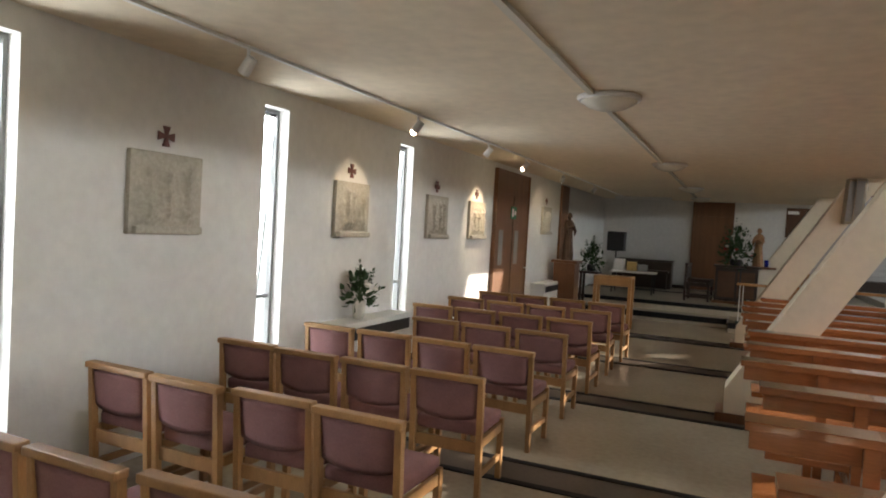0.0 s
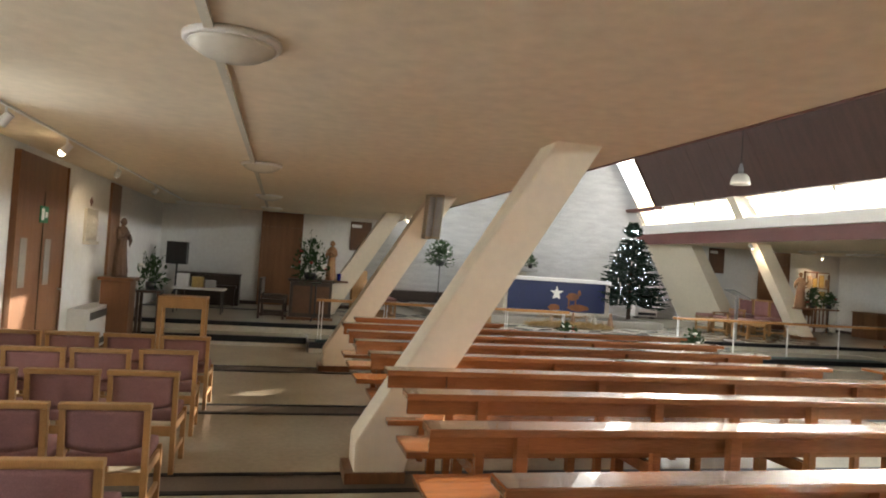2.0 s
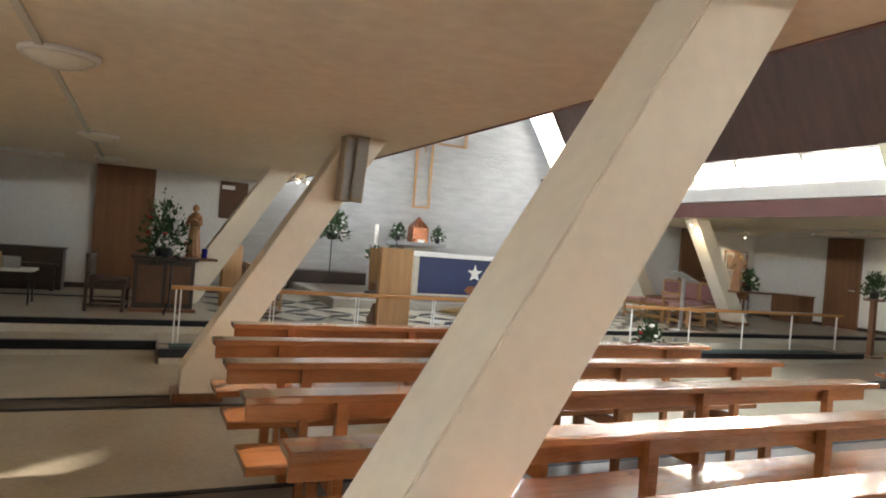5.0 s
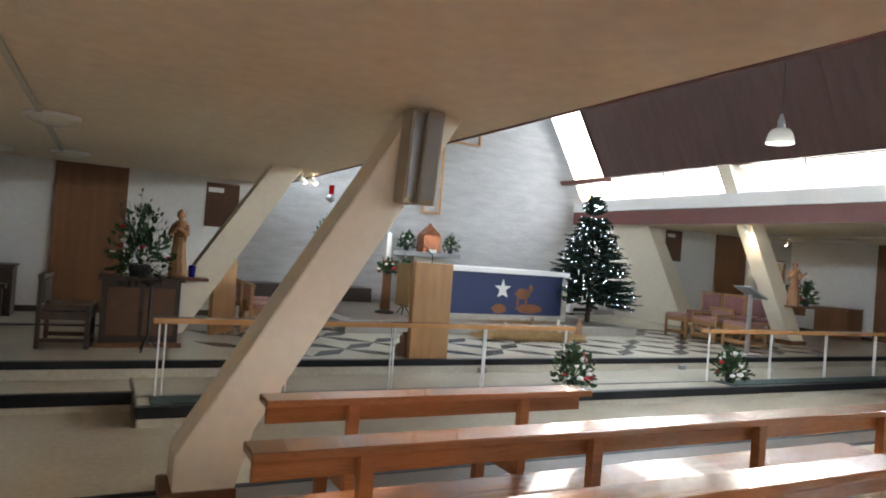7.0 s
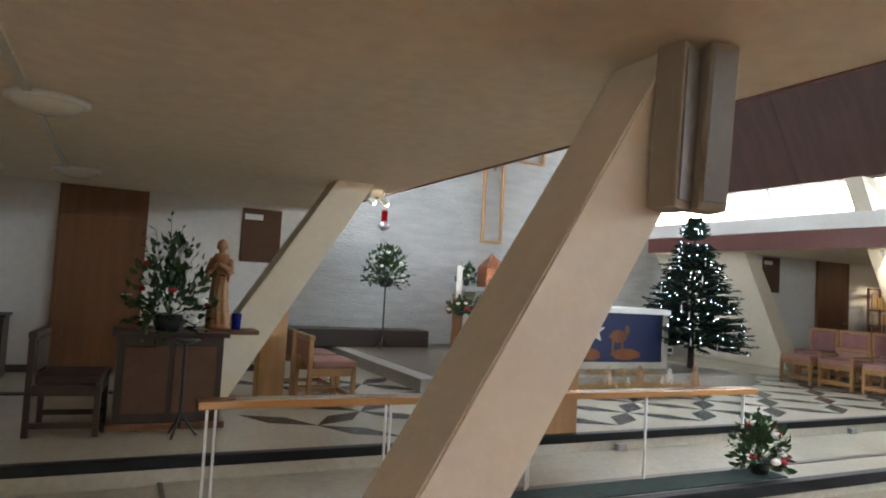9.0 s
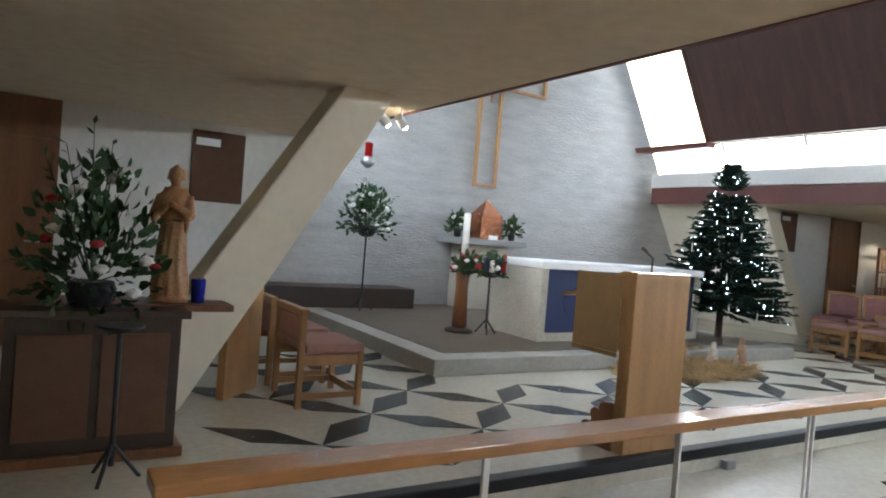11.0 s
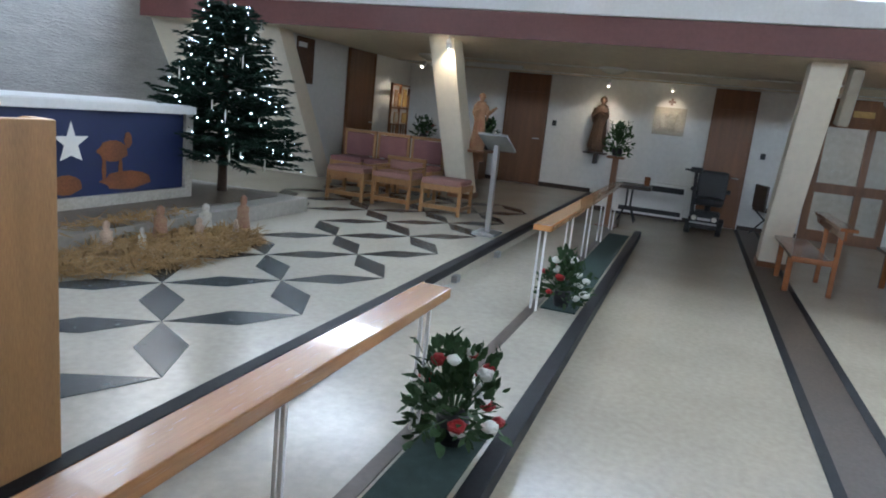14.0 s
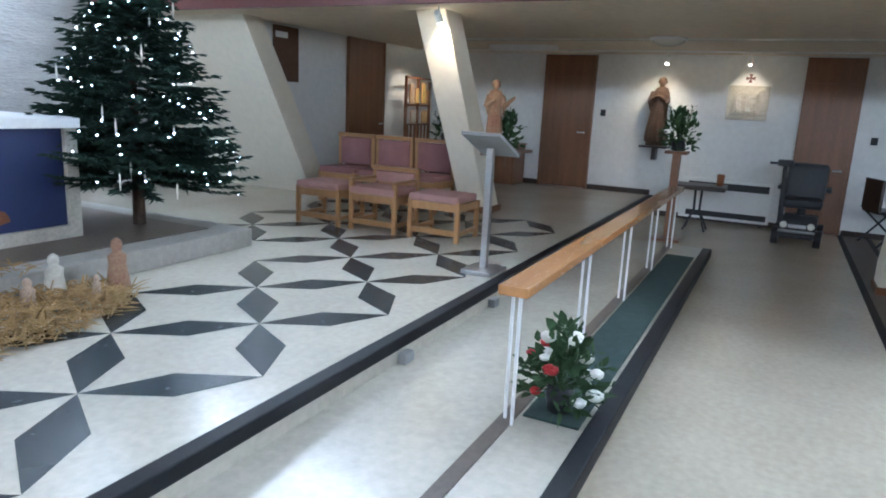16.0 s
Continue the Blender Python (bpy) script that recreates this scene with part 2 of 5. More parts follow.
step = struct("floor_1", box(-0.12, 11.2, 11.72, 12.86, 0.0, 0.15), "terrazzo2", "low pale terrazzo step along the sanctuary")
struct("trim", box(-0.12, 11.2, 11.69, 11.78, 0.07, 0.158, 0.008), "black", "black step nosing")
struct("trim", box(-0.12, 11.2, 12.08, 12.15, 0.15, 0.156), "band", "dark strip under the rail")
struct("trim", box(-0.14, -0.11, 11.72, 12.86, 0.0, 0.154), "band", "dark end of the step")
struct("floor_2", box(LEFT, -0.12, 12.25, 12.8, 0.0, 0.15), "terrazzo2", "low pale terrazzo step in the aisle")
struct("trim", box(LEFT, -0.12, 12.22, 12.3, 0.06, 0.157, 0.006), "black", "black step nosing")
sanct = struct("floor_3", box(LEFT, RIGHT, 12.86, 19.0, 0.0, 0.30), "terrazzo2", "pale terrazzo sanctuary floor")
struct("trim", box(LEFT, RIGHT, 12.835, 12.92, 0.238, 0.307, 0.010), "black", "black nosing of the sanctuary step")
struct("trim", box(LEFT, -0.1, 15.28, 15.40, 0.30, 0.312, 0.003), "black", "black strip in the floor")
dais = struct("floor_5", box(2.60, 7.88, 14.98, ALTAR_WALL, 0.30, 0.45, 0.01), "dais", "pale grey stone altar dais")
struct("trim", box(2.84, 7.64, 15.22, ALTAR_WALL, 0.45, 0.455), "band", "dark carpet of the dais")
for x0, x1 in ((-0.02, 4.3), (6.45, 10.6)):
    single("carpet_runner", box(x0, x1, 11.80, 12.06, 0.0, 0.012, 0.004), "mat", (0, 0, 0.151), "dark green carpet runner along the altar rail", "carpet")

# ---- walls ----
T = 0.3
WINDOWS = [(0.0 + 1.78, 2.05), (3.81, 4.09), (5.87, 6.17)]
wz0, wz1 = 0.12, 2.25
bm = bmesh.new()
edges = [-6.3]
for a, b in WINDOWS:
    bx(bm, LEFT - T, LEFT, edges[-1], a, 0, CEIL + 0.2)
    bx(bm, LEFT - T, LEFT, a, b, 0, wz0)
    bx(bm, LEFT - T, LEFT, a, b, wz1, CEIL + 0.2)
    edges.append(b)
bx(bm, LEFT - T, LEFT, edges[-1], 19.0, 0, CEIL + 0.2)
struct("wall_west", bm, "plaster", "white plastered aisle wall with slit windows")
for k, (a, b) in enumerate(WINDOWS):
    w = thing("window_%d" % (k + 1), (LEFT - 0.12, a, wz0), "tall narrow slit window with clear glass", "window", kind="structure")
    h = wz1 - wz0
    part("window_frame", box(-0.03, 0.03, 0, 0.025, 0, h), "grey", w)
    part("window_frame", box(-0.03, 0.03, b - a - 0.025, b - a, 0, h), "grey", w)
    part("window_frame", box(-0.03, 0.03, 0.025, b - a - 0.025, h - 0.03, h), "grey", w)
    part("window_frame", box(-0.02, 0.02, 0.025, b - a - 0.025, 0.72, 0.745), "grey", w)
    part("window_sill", box(-0.03, 0.13, 0.002, b - a - 0.002, 0, 0.02), "trim", w)
    p = part("pane", box(-0.004, 0.004, 0.025, b - a - 0.025, 0.02, h - 0.03), "glass", w)
    p.visible_shadow = False
    sky_panel((LEFT - 0.2, (a + b) / 2, (wz0 + wz1) / 2), (0, (a + b) / 2, 0.9), b - a - 0.04, h - 0.1, 9)

bm = bmesh.new()
bx(bm, RIGHT, RIGHT + T, -6.3, 8.1, 0, CEIL + 0.2)
bx(bm, RIGHT, RIGHT + T, 9.35, 19.0, 0, CEIL + 0.2)
bx(bm, RIGHT, RIGHT + T, 8.1, 9.35, 2.36, CEIL + 0.2)
struct("wall_east", bm, "plaster", "white plastered aisle wall")
struct("wall_south", box(LEFT - T, RIGHT + T, -6.6, -6.3, 0, 9.6), "plaster", "white plastered rear wall")
for far, f, n in ((LEFT, lambda x: x, 1), (RIGHT, lambda x: 2 * MID - x, 2)):
    bm = prism_xz([(far, 0.3), (f(leg_x(0.3) + (0.65 if n == 1 else 0.1)), 0.3), (f(leg_x(CEIL + 0.2) + (0.65 if n == 1 else 0.1)), CEIL + 0.2), (far, CEIL + 0.2)], BACK, BACK + T)
    struct("wall_north_%d" % n, bm, "plaster", "white plastered end wall of the aisle")
bm = prism_xz([(-0.6, 0.3), (MID * 2 + 0.6, 0.3), (MID * 2 - leg_x(0.3), 0.31), (MID, 9.75), (leg_x(0.3), 0.31)], ALTAR_WALL, ALTAR_WALL + 0.3)
struct("wall_altar", bm, "stone", "rough white-painted stone gable wall behind the altar")
struct("baseboard", box(1.6, 4.2, 18.25, ALTAR_WALL, 0.455, 0.72, 0.01), "darkwood", "dark wooden plinth along the altar wall")
for x0, x1, y in ((LEFT, -1.06, BACK), (-0.22, 1.3, BACK)):
    struct("baseboard", box(x0, x1, y - 0.02, y - 0.001, 0.30, 0.38), "darkwood", "dark skirting board")
for y0, y1, z in ((12.9, 13.88, 0.3), (14.68, BACK, 0.3), (11.0, 12.86, 0.0), (9.36, 10.3, 0.0)):
    struct("baseboard", box(RIGHT - 0.02, RIGHT - 0.001, y0, y1, z, z + 0.08), "darkwood", "dark skirting board")
struct("baseboard", box(LEFT + 0.001, LEFT + 0.02, 6.2, 8.6, 0, 0.08), "darkwood", "dark skirting board")

# aisle ceilings
for x0, x1, n in ((LEFT, EDGE, 1), (MID * 2 - EDGE, RIGHT, 2)):
    struct("ceiling_%d" % n, box(x0, x1, -6.3, 18.6, CEIL, CEIL + 0.22), "ceiling", "low cream textured aisle ceiling")

# ---- A-frames, roof, clerestory ----
RIDGE = 0.27 + MID * SLOPE
ROOF_END = 17.3
GLASS0, GLASS1 = 2.9, 3.36
CLER, SLOT = 54.0, 16.0   # sky light through the clerestory and the rooflight


def frame_leg(y, dx, mirror, z_top, depth=0.32, base=0.0, name="slanted_column"):
    f = (lambda x: 2 * MID - x - dx) if mirror else (lambda x: x + dx)
    w = 0.35
    t = thing(name, (0, y, 0), "white-painted slanted concrete column rising to the ceiling", "column", "slanted columns", kind="structure")
    bm = prism_xz([(f(0.0), base + 0.07), (f(0.33), base + 0.07), (f(leg_x(0.40) + w - 0.04), 0.40), (f(leg_x(z_top) + w), z_top), (f(leg_x(z_top)), z_top), (f(0.0), 0.27 if base < 0.2 else base + 0.08)], 0, depth)
    bmesh.ops.bevel(bm, geom=bm.edges[:], offset=0.008, segments=2, affect="EDGES")
    part("shaft", bm, "column", t)
    a, b = sorted((f(-0.06), f(0.34)))
    part("plinth", box(a, b, -0.012, depth + 0.012, base, base + 0.075), "door", t, "brown wooden plinth")
    return t


COLS = ((-2.5, 0.0), (1.6, 0.0), (5.84, -0.05), (10.08, 0.0), (14.12, 0.0))
for y, dx in COLS:
    for mirror in (False, True):
        frame_leg(9.9 if mirror and 9 < y < 12 else y, dx, mirror, CEIL + 0.02, base=0.3 if y > 13 else 0.0)
for mirror in (False, True):
    f = (lambda x: 2 * MID - x) if mirror else (lambda x: x)
    bm = prism_xz([(f(leg_x(0.3) - 0.1), 0.3), (f(leg_x(0.3) + 0.3), 0.3), (f(leg_x(2.62) + 0.30), 2.62), (f(leg_x(2.62)), 2.62)], BACK - 0.12 if mirror else BACK + T + 0.005, ALTAR_WALL)
    struct("wall_side_%d" % (2 if mirror else 1), bm, "column", "white slanted wall beside the altar")

for mirror in (False, True):
    f = (lambda x: 2 * MID - x) if mirror else (lambda x: x)
    side = 2 if mirror else 1
    # brown fascia, white ledge and the slab that carries it
    a, b = sorted((f(EDGE + 0.001), f(EDGE + 0.03)))
    struct("trim", box(a, b, -6.3, 18.6, CEIL - 0.006, 2.66), "maroon", "dark maroon fascia board under the clerestory")
    a, b = sorted((f(EDGE + 0.05), f(1.3)))
    struct("trim", box(a, b, -6.3, 18.6, 2.665, GLASS0, 0.01), "trim", "white clerestory ledge")
    # boards of the roof slope
    bm = bmesh.new()
    y = -6.3
    while y < ROOF_END - 0.05:
        y1 = min(y + 0.42, ROOF_END)
        d = random.uniform(-0.0015, 0.0015)
        zt = RIDGE + 0.3
        x0, x1 = leg_x(GLASS1) + 0.37 + d, leg_x(zt) + 0.37 + d
        prism_xz([(f(x0), GLASS1), (f(x1), zt), (f(x1 - 0.12), zt), (f(x0 - 0.12), GLASS1)], y + 0.0015, y1 - 0.0015, bm)
        y = y1
    struct("ceiling_%d" % (side + 2), bm, "roof", "steep dark-stained boarded nave roof")
    back = prism_xz([(f(leg_x(GLASS1) + 0.22), GLASS1), (f(leg_x(zt) + 0.22), zt), (f(leg_x(zt) + 0.15), zt), (f(leg_x(GLASS1) + 0.15), GLASS1)], -6.3, ROOF_END)
    struct("ceiling_%d" % (side + 4), back, "roof", "dark roof deck")
    # end of the slope by the skylight
    struct("trim", prism_xz([(f(leg_x(GLASS1) + 0.40), GLASS1), (f(leg_x(zt) + 0.40), zt), (f(leg_x(zt) + 0.1), zt), (f(leg_x(GLASS1) + 0.1), GLASS1)], ROOF_END, ROOF_END + 0.05), "roof", "dark edge board of the skylight")
    # clerestory posts and bars
    bays = [-6.3, -2.34, 1.86, 5.98, 10.13, 14.26, 18.6]
    for k, (ya, yb) in enumerate(zip(bays, bays[1:])):
        w = thing("window_%d" % (10 * side + k), (0, ya, 0), "clerestory window band with clear panes", "window", kind="structure")
        xa, xb = leg_x(GLASS0) + 0.30, leg_x(GLASS1) + 0.30
        part("post", prism_xz([(f(xa - 0.3), GLASS0), (f(xa + 0.12), GLASS0), (f(xb + 0.12), GLASS1), (f(xb - 0.3), GLASS1)], -0.13, 0.13), "column", w)
        n = 3
        for j in range(n):
            p0 = 0.13 + (yb - ya - 0.26) * j / n
            p1 = 0.13 + (yb - ya - 0.26) * (j + 1) / n
            p = part("pane", prism_xz([(f(xa), GLASS0 + 0.03), (f(xa + 0.008), GLASS0 + 0.03), (f(xb + 0.008), GLASS1 - 0.03), (f(xb), GLASS1 - 0.03)], p0 + 0.015, p1 - 0.015), "glass", w)
            p.visible_shadow = False
            if j:
                part("glazing_bar", prism_xz([(f(xa - 0.03), GLASS0), (f(xa + 0.03), GLASS0), (f(xb + 0.03), GLASS1), (f(xb - 0.03), GLASS1)], p0 - 0.015, p0 + 0.015), "trim", w)
        part("window_frame", prism_xz([(f(xa - 0.03), GLASS0), (f(xa + 0.03), GLASS0), (f(xa + 0.05), GLASS0 + 0.03), (f(xa - 0.01), GLASS0 + 0.03)], 0.13, yb - ya - 0.13), "trim", w)
    # skylight slot between the roof and the altar wall
    w = thing("window_%d" % (10 * side + 9), (0, ROOF_END, 0), "sloping rooflight between the roof and the altar wall", "window", kind="structure")
    for z0, z1 in ((GLASS1, 4.9), (4.9, 6.6), (6.6, RIDGE)):
        p = part("pane", prism_xz([(f(leg_x(z0) + 0.25), z0), (f(leg_x(z0) + 0.258), z0), (f(leg_x(z1) + 0.258), z1), (f(leg_x(z1) + 0.25), z1)], 0.05, ALTAR_WALL - ROOF_END), "glass", w)
        p.visible_shadow = False
    part("window_frame", prism_xz([(f(leg_x(GLASS1) + 0.2), GLASS1 - 0.08), (f(leg_x(GLASS1) + 0.4), GLASS1 - 0.08), (f(leg_x(GLASS1) + 0.45), GLASS1), (f(leg_x(GLASS1) + 0.2), GLASS1)], 0.0, ALTAR_WALL - ROOF_END), "maroon", w)
    a, b = sorted((f(LEFT), f(1.3)))
    for yc in (-4.3, -0.2, 3.9, 8.0, 12.1, 16.2):
        sky_panel((f(leg_x(3.1) + 0.18), yc, 3.13), (f(leg_x(3.1) + 3), yc, 0.2 if mirror else 1.6), 3.7, 0.36, (CLER if mirror else CLER * 0.65) * (0.7 if yc > 12 else 1.0))
    sky_panel((f(leg_x(4.6) + 0.2), (ROOF_END + ALTAR_WALL) / 2, 4.6), (f(leg_x(4.6) + 3), (ROOF_END + ALTAR_WALL) / 2, 2.8), 1.0, 2.2, SLOT)
    # roof over the aisle
    struct("roof_%d" % side, box(a, b, -6.3, 18.6, CEIL + 0.23, CEIL + 0.3), "grey", "flat aisle roof")

# ---- doors ----
def door(n, x, y, z, w, h, rz, label, vision=False):
    d = thing("door_%d" % n, (x, y, z), label, "door", rz=rz, kind="structure")
    part("leaf", box(0, w, -0.05, 0.0, 0.01, h - 0.334, 0.003), "door", d)
    part("over_panel", box(0, w, -0.045, 0.0, h - 0.333, h), "door", d)
    for a, b in ((-0.04, 0.0), (w, w + 0.04)):
        part("jamb", box(a, b, -0.06, 0.0, 0, h), "door", d)
    bm = rod(bmesh.new(), (w - 0.07, -0.05, 0.88), (w - 0.07, -0.10, 0.88), 0.012)
    rod(bm, (w - 0.07, -0.10, 0.88), (w - 0.17, -0.10, 0.88), 0.010)
    part("door_handle", bm, "metal", d, "steel lever handle")
    if vision:
        for a in (0.12, w / 2 + 0.1):
            part("pane", box(a, a + 0.18, -0.056, -0.051, 0.95, 1.45, 0.003), "grey", d, "wired glass panel")
        part("meeting_edge", box(w / 2 - 0.008, w / 2 + 0.008, -0.056, -0.051, 0.02, h - 0.35), "darkwood", d)
    return d


door(1, LEFT, 8.68, 0, 1.44, 2.3, 90, "teak double door with wired glass panels and an exit sign", True)
door(2, -1.05, BACK, 0.3, 0.82, 2.07, 0, "tall dark teak flush door")
door(3, 11.75, BACK, 0.3, 0.86, 2.07, 0, "tall teak flush door")
door(4, RIGHT, 14.66, 0.3, 0.74, 2.06, -90, "tall teak flush door with a steel handle")
door(5, RIGHT, 10.98, 0.0, 0.62, 2.36, -90, "tall teak flush door with a steel handle")
s = thing("exit_sign", (LEFT + 0.05, 9.4, 1.62), "small green emergency exit sign on the door", "sign")
part("plate", box(0, 0.01, -0.12, 0.12, 0, 0.18), "green", s)
for a, b, c, d in ((-0.09, -0.01, 0.03, 0.15), (0.02, 0.09, 0.06, 0.12)):
    part("symbol", box(0.010, 0.013, a, b, c, d), "white", s)
single("signboard", box(0, 0.04, 12.27, 12.83, 0.3, 2.35, 0.004), "door", (LEFT + 0.002, 0, 0), "tall dark wooden panel on the wall", "panel")

# glazed entrance in the east wall
g = thing("door_6", (RIGHT, 8.1, 0), "teak-framed glazed entrance doors", "door", kind="structure")
for y0, y1 in ((0, 0.1), (0.42, 0.52), (1.12, 1.25)):
    part("stile", box(0.02, 0.12, y0, y1, 0, 2.0), "door", g)
part("head", box(0.02, 0.12, 0, 1.25, 2.0, 2.36), "door", g)
for y0, y1 in ((0.1, 0.42), (0.52, 1.12)):
    for z0, z1 in ((0, 0.18), (0.82, 0.98), (1.9, 2.0)):
        part("cross_rail", box(0.03, 0.11, y0, y1, z0, z1), "door", g)
    for z0, z1 in ((0.18, 0.82), (0.98, 1.9)):
        part("pane", box(0.065, 0.072, y0, y1, z0, z1), "glass", g).visible_shadow = False
# made-up wall that hides the bright horizon behind the entrance panes
struct("wall_backdrop", box(RIGHT + 2.2, RIGHT + 2.4, 6.5, 11.5, -0.5, 2.9), "ground", "pale grey backdrop wall added outside the entrance")
s = thing("exit_sign", (RIGHT - 0.01, 8.75, 2.08), "small brass-coloured sign over the door", "sign")
part("plate", box(-0.01, 0, -0.15, 0.15, 0, 0.1), "gold", s)

# ---- floor inlay of the sanctuary ----
DX, DY = 0.5355, 0.503
half = Vector((DX, DY, 0)) / 2


def rhomb(sx):
    a = Vector((DX * sx, DY, 0))
    c = a / 2
    n = Vector((-a.y, a.x, 0)).normalized() * 0.122
    bm = bmesh.new()
    top = [bm.verts.new(p + Vector((0, 0, 0.003))) for p in (a * 0.015, c - n, a * 0.985, c + n)]
    low = [bm.verts.new(p) for p in (Vector(), c - n, a, c + n)]
    bm.faces.new(top)
    for i in range(4):
        bm.faces.new((low[i], low[(i + 1) % 4], top[(i + 1) % 4], top[i]))
    bmesh.ops.recalc_face_normals(bm, faces=bm.faces[:])
    return mesh_of("inlay", bm, "inlay")


def inlay():
    up, down = rhomb(1), rhomb(-1)
    for j in range(-1, 6):
        for i in range(-9, 13):
            x, y = 5.36 + DX * i, 13.60 + DY * j
            if (i + j) % 2 or not 1.0 < x < 10.9 or y < 13.05:
                continue
            for me, sx in ((up, 1), (down, -1)):
                xe, ye = x + DX * sx, y + DY
                if max(x, xe) > 11.2 or min(x, xe) < 0.45 or ye > 16.6:
                    continue
                if 2.45 < (x + xe) / 2 < 8.05 and ye > 15.0:
                    continue
                piece("inlay", me, sanct, (x, y, 0.3005))


# ---- chairs in the side aisle ----
def chair():
    t = thing("chair", (0, 0, 0), "beech chair with mauve padded seat and back", "chair", "chairs in the side aisle")
    w, d, h = 0.42, 0.40, 0.642
    for x in (0.0, w - 0.032):
        bm = box(x, x + 0.032, 0.0, 0.036, 0, h, 0.004)
        for v in bm.verts:
            if v.co.z > 0.3:
                v.co.y -= (v.co.z - 0.3) * 0.10
        part("leg", bm, "chairwood", t)
        part("leg", box(x, x + 0.032, d - 0.036, d, 0, 0.36, 0.004), "chairwood", t)
        part("side_rail", box(x + 0.006, x + 0.026, 0.036, d - 0.036, 0.12, 0.155, 0.003), "chairwood", t)
        part("side_rail", box(x + 0.006, x + 0.026, 0.036, d - 0.036, 0.285, 0.335, 0.003), "chairwood", t)
    part("stretcher", box(0.032, w - 0.032, 0.004, 0.024, 0.25, 0.315, 0.003), "chairwood", t)
    part("stretcher", box(0.032, w - 0.032, d - 0.026, d - 0.006, 0.27, 0.335, 0.003), "chairwood", t)
    bm = box(-0.004, w + 0.004, -0.05, 0.008, h - 0.005, h + 0.028, 0.008)
    part("top_rail", bm, "chairwood", t)
    bm = bmesh.new()
    bmesh.ops.create_grid(bm, x_segments=8, y_segments=6, size=0.5)
    for v in bm.verts:
        u, q = v.co.x, v.co.y
        v.co = Vector((w / 2 + u * (w - 0.064), -0.015 - 0.028 * (1 - (2 * u) ** 2) - (q) * 0.02, h - 0.085 + q * 0.165))
        v.co.z += -0.022 * (1 - (2 * u) ** 2) * (0.5 - q)
    bmesh.ops.solidify(bm, geom=bm.faces[:], thickness=0.028)
    for f in bm.faces:
        f.smooth = True
    part("backrest", bm, "fabric", t)
    bm = box(0.02, w - 0.02, 0.03, d + 0.012, 0.335, 0.395, 0.024)
    for f in bm.faces:
        f.smooth = True
    for v in bm.verts:
        if v.co.z > 0.37:
            v.co.z += 0.012
    part("seat", bm, "fabric", t)
    return t


first = chair()
first.matrix_basis = place(-2.98, 1.46, 0)
rng = random.Random(4)
for k in range(8):
    for c in range(4):
        if (k, c) in ((0, 0), (4, 0)):
            continue
        x, y = -2.98 + 0.46 * c + rng.uniform(-0.01, 0.01), 1.46 + 0.915 * k + rng.uniform(-0.02, 0.02)
        copy_thing(first, place(x, y, 0, rng.uniform(-2, 2)))


# ---- pews ----
def pew(x0, x1, y, label="orange-varnished pine pew with a ledge along its back"):
    L = x1 - x0
    t = thing("pew", (x0, y, 0), label, "pew", "pews in the nave")
    h = 0.79
    top = box(0, L, -0.09, 0.07, h - 0.035, h, 0.006)
    part("ledge", top, "ledge", t)
    z1 = h - 0.037
    part("back_board", box(0.02, L - 0.02, -0.004, 0.022, z1 - 0.088, z1, 0.003), "pew", t)
    part("seat", box(0.05, L - 0.05, 0.08, 0.44, 0.405, 0.44, 0.006), "pew", t)
    n = max(2, round(L / 1.25) + 1)
    for k in range(n):
        x = 0.42 + (L - 0.84) * k / (n - 1)
        bm = box(x - 0.028, x + 0.028, -0.055, -0.006, 0.0, h - 0.037, 0.004)
        for v in bm.verts:
            if v.co.z < 0.3:
                v.co.x = x + (v.co.x - x) * 0.75
        part("post", bm, "pew", t)
        part("leg", box(x - 0.03, x + 0.03, 0.36, 0.42, 0.0, 0.403, 0.004), "pew", t)
        part("bracket", box(x - 0.025, x + 0.025, -0.005, 0.36, 0.33, 0.40, 0.003), "pew", t)
    return t


rowpew = pew(0.06, 4.06, 8.5)
rng = random.Random(7)
for k in range(0, 11):
    y = 8.5 - 0.71 * k
    if k:
        copy_thing(rowpew, place(0.08 + rng.uniform(-0.05, 0.06), y, 0))
    copy_thing(rowpew, place(2 * MID - 4.06 + rng.uniform(-0.05, 0.05), y, 0))
pew(0.26, 2.06, 9.22, "short orange-varnished pine pew before the front column")
pew(2 * MID - 2.06, 2 * MID - 0.40, 9.66, "short orange-varnished pine pew before the front column")


# ---- altar rails ----
def altar_rail(x0, x1, n):
    t = thing("altar_rail", (0, 12.10, 0.15), "oak handrail on pairs of thin white posts", "railing", "altar rails")
    part("handrail", box(x0 - 0.08, x1 + 0.08, -0.08, 0.055, 0.605, 0.65, 0.006), "rail", t)
    for k in range(n):
        x = x0 + (x1 - x0) * k / (n - 1)
        for d in (-0.026, 0.026):
            part("post", box(x + d - 0.007, x + d + 0.007, d - 0.012, d + 0.002, 0.006, 0.604, 0.002), "trim", t)
    return t


altar_rail(0.05, 4.14, 5)
altar_rail(6.36, 10.98, 5)

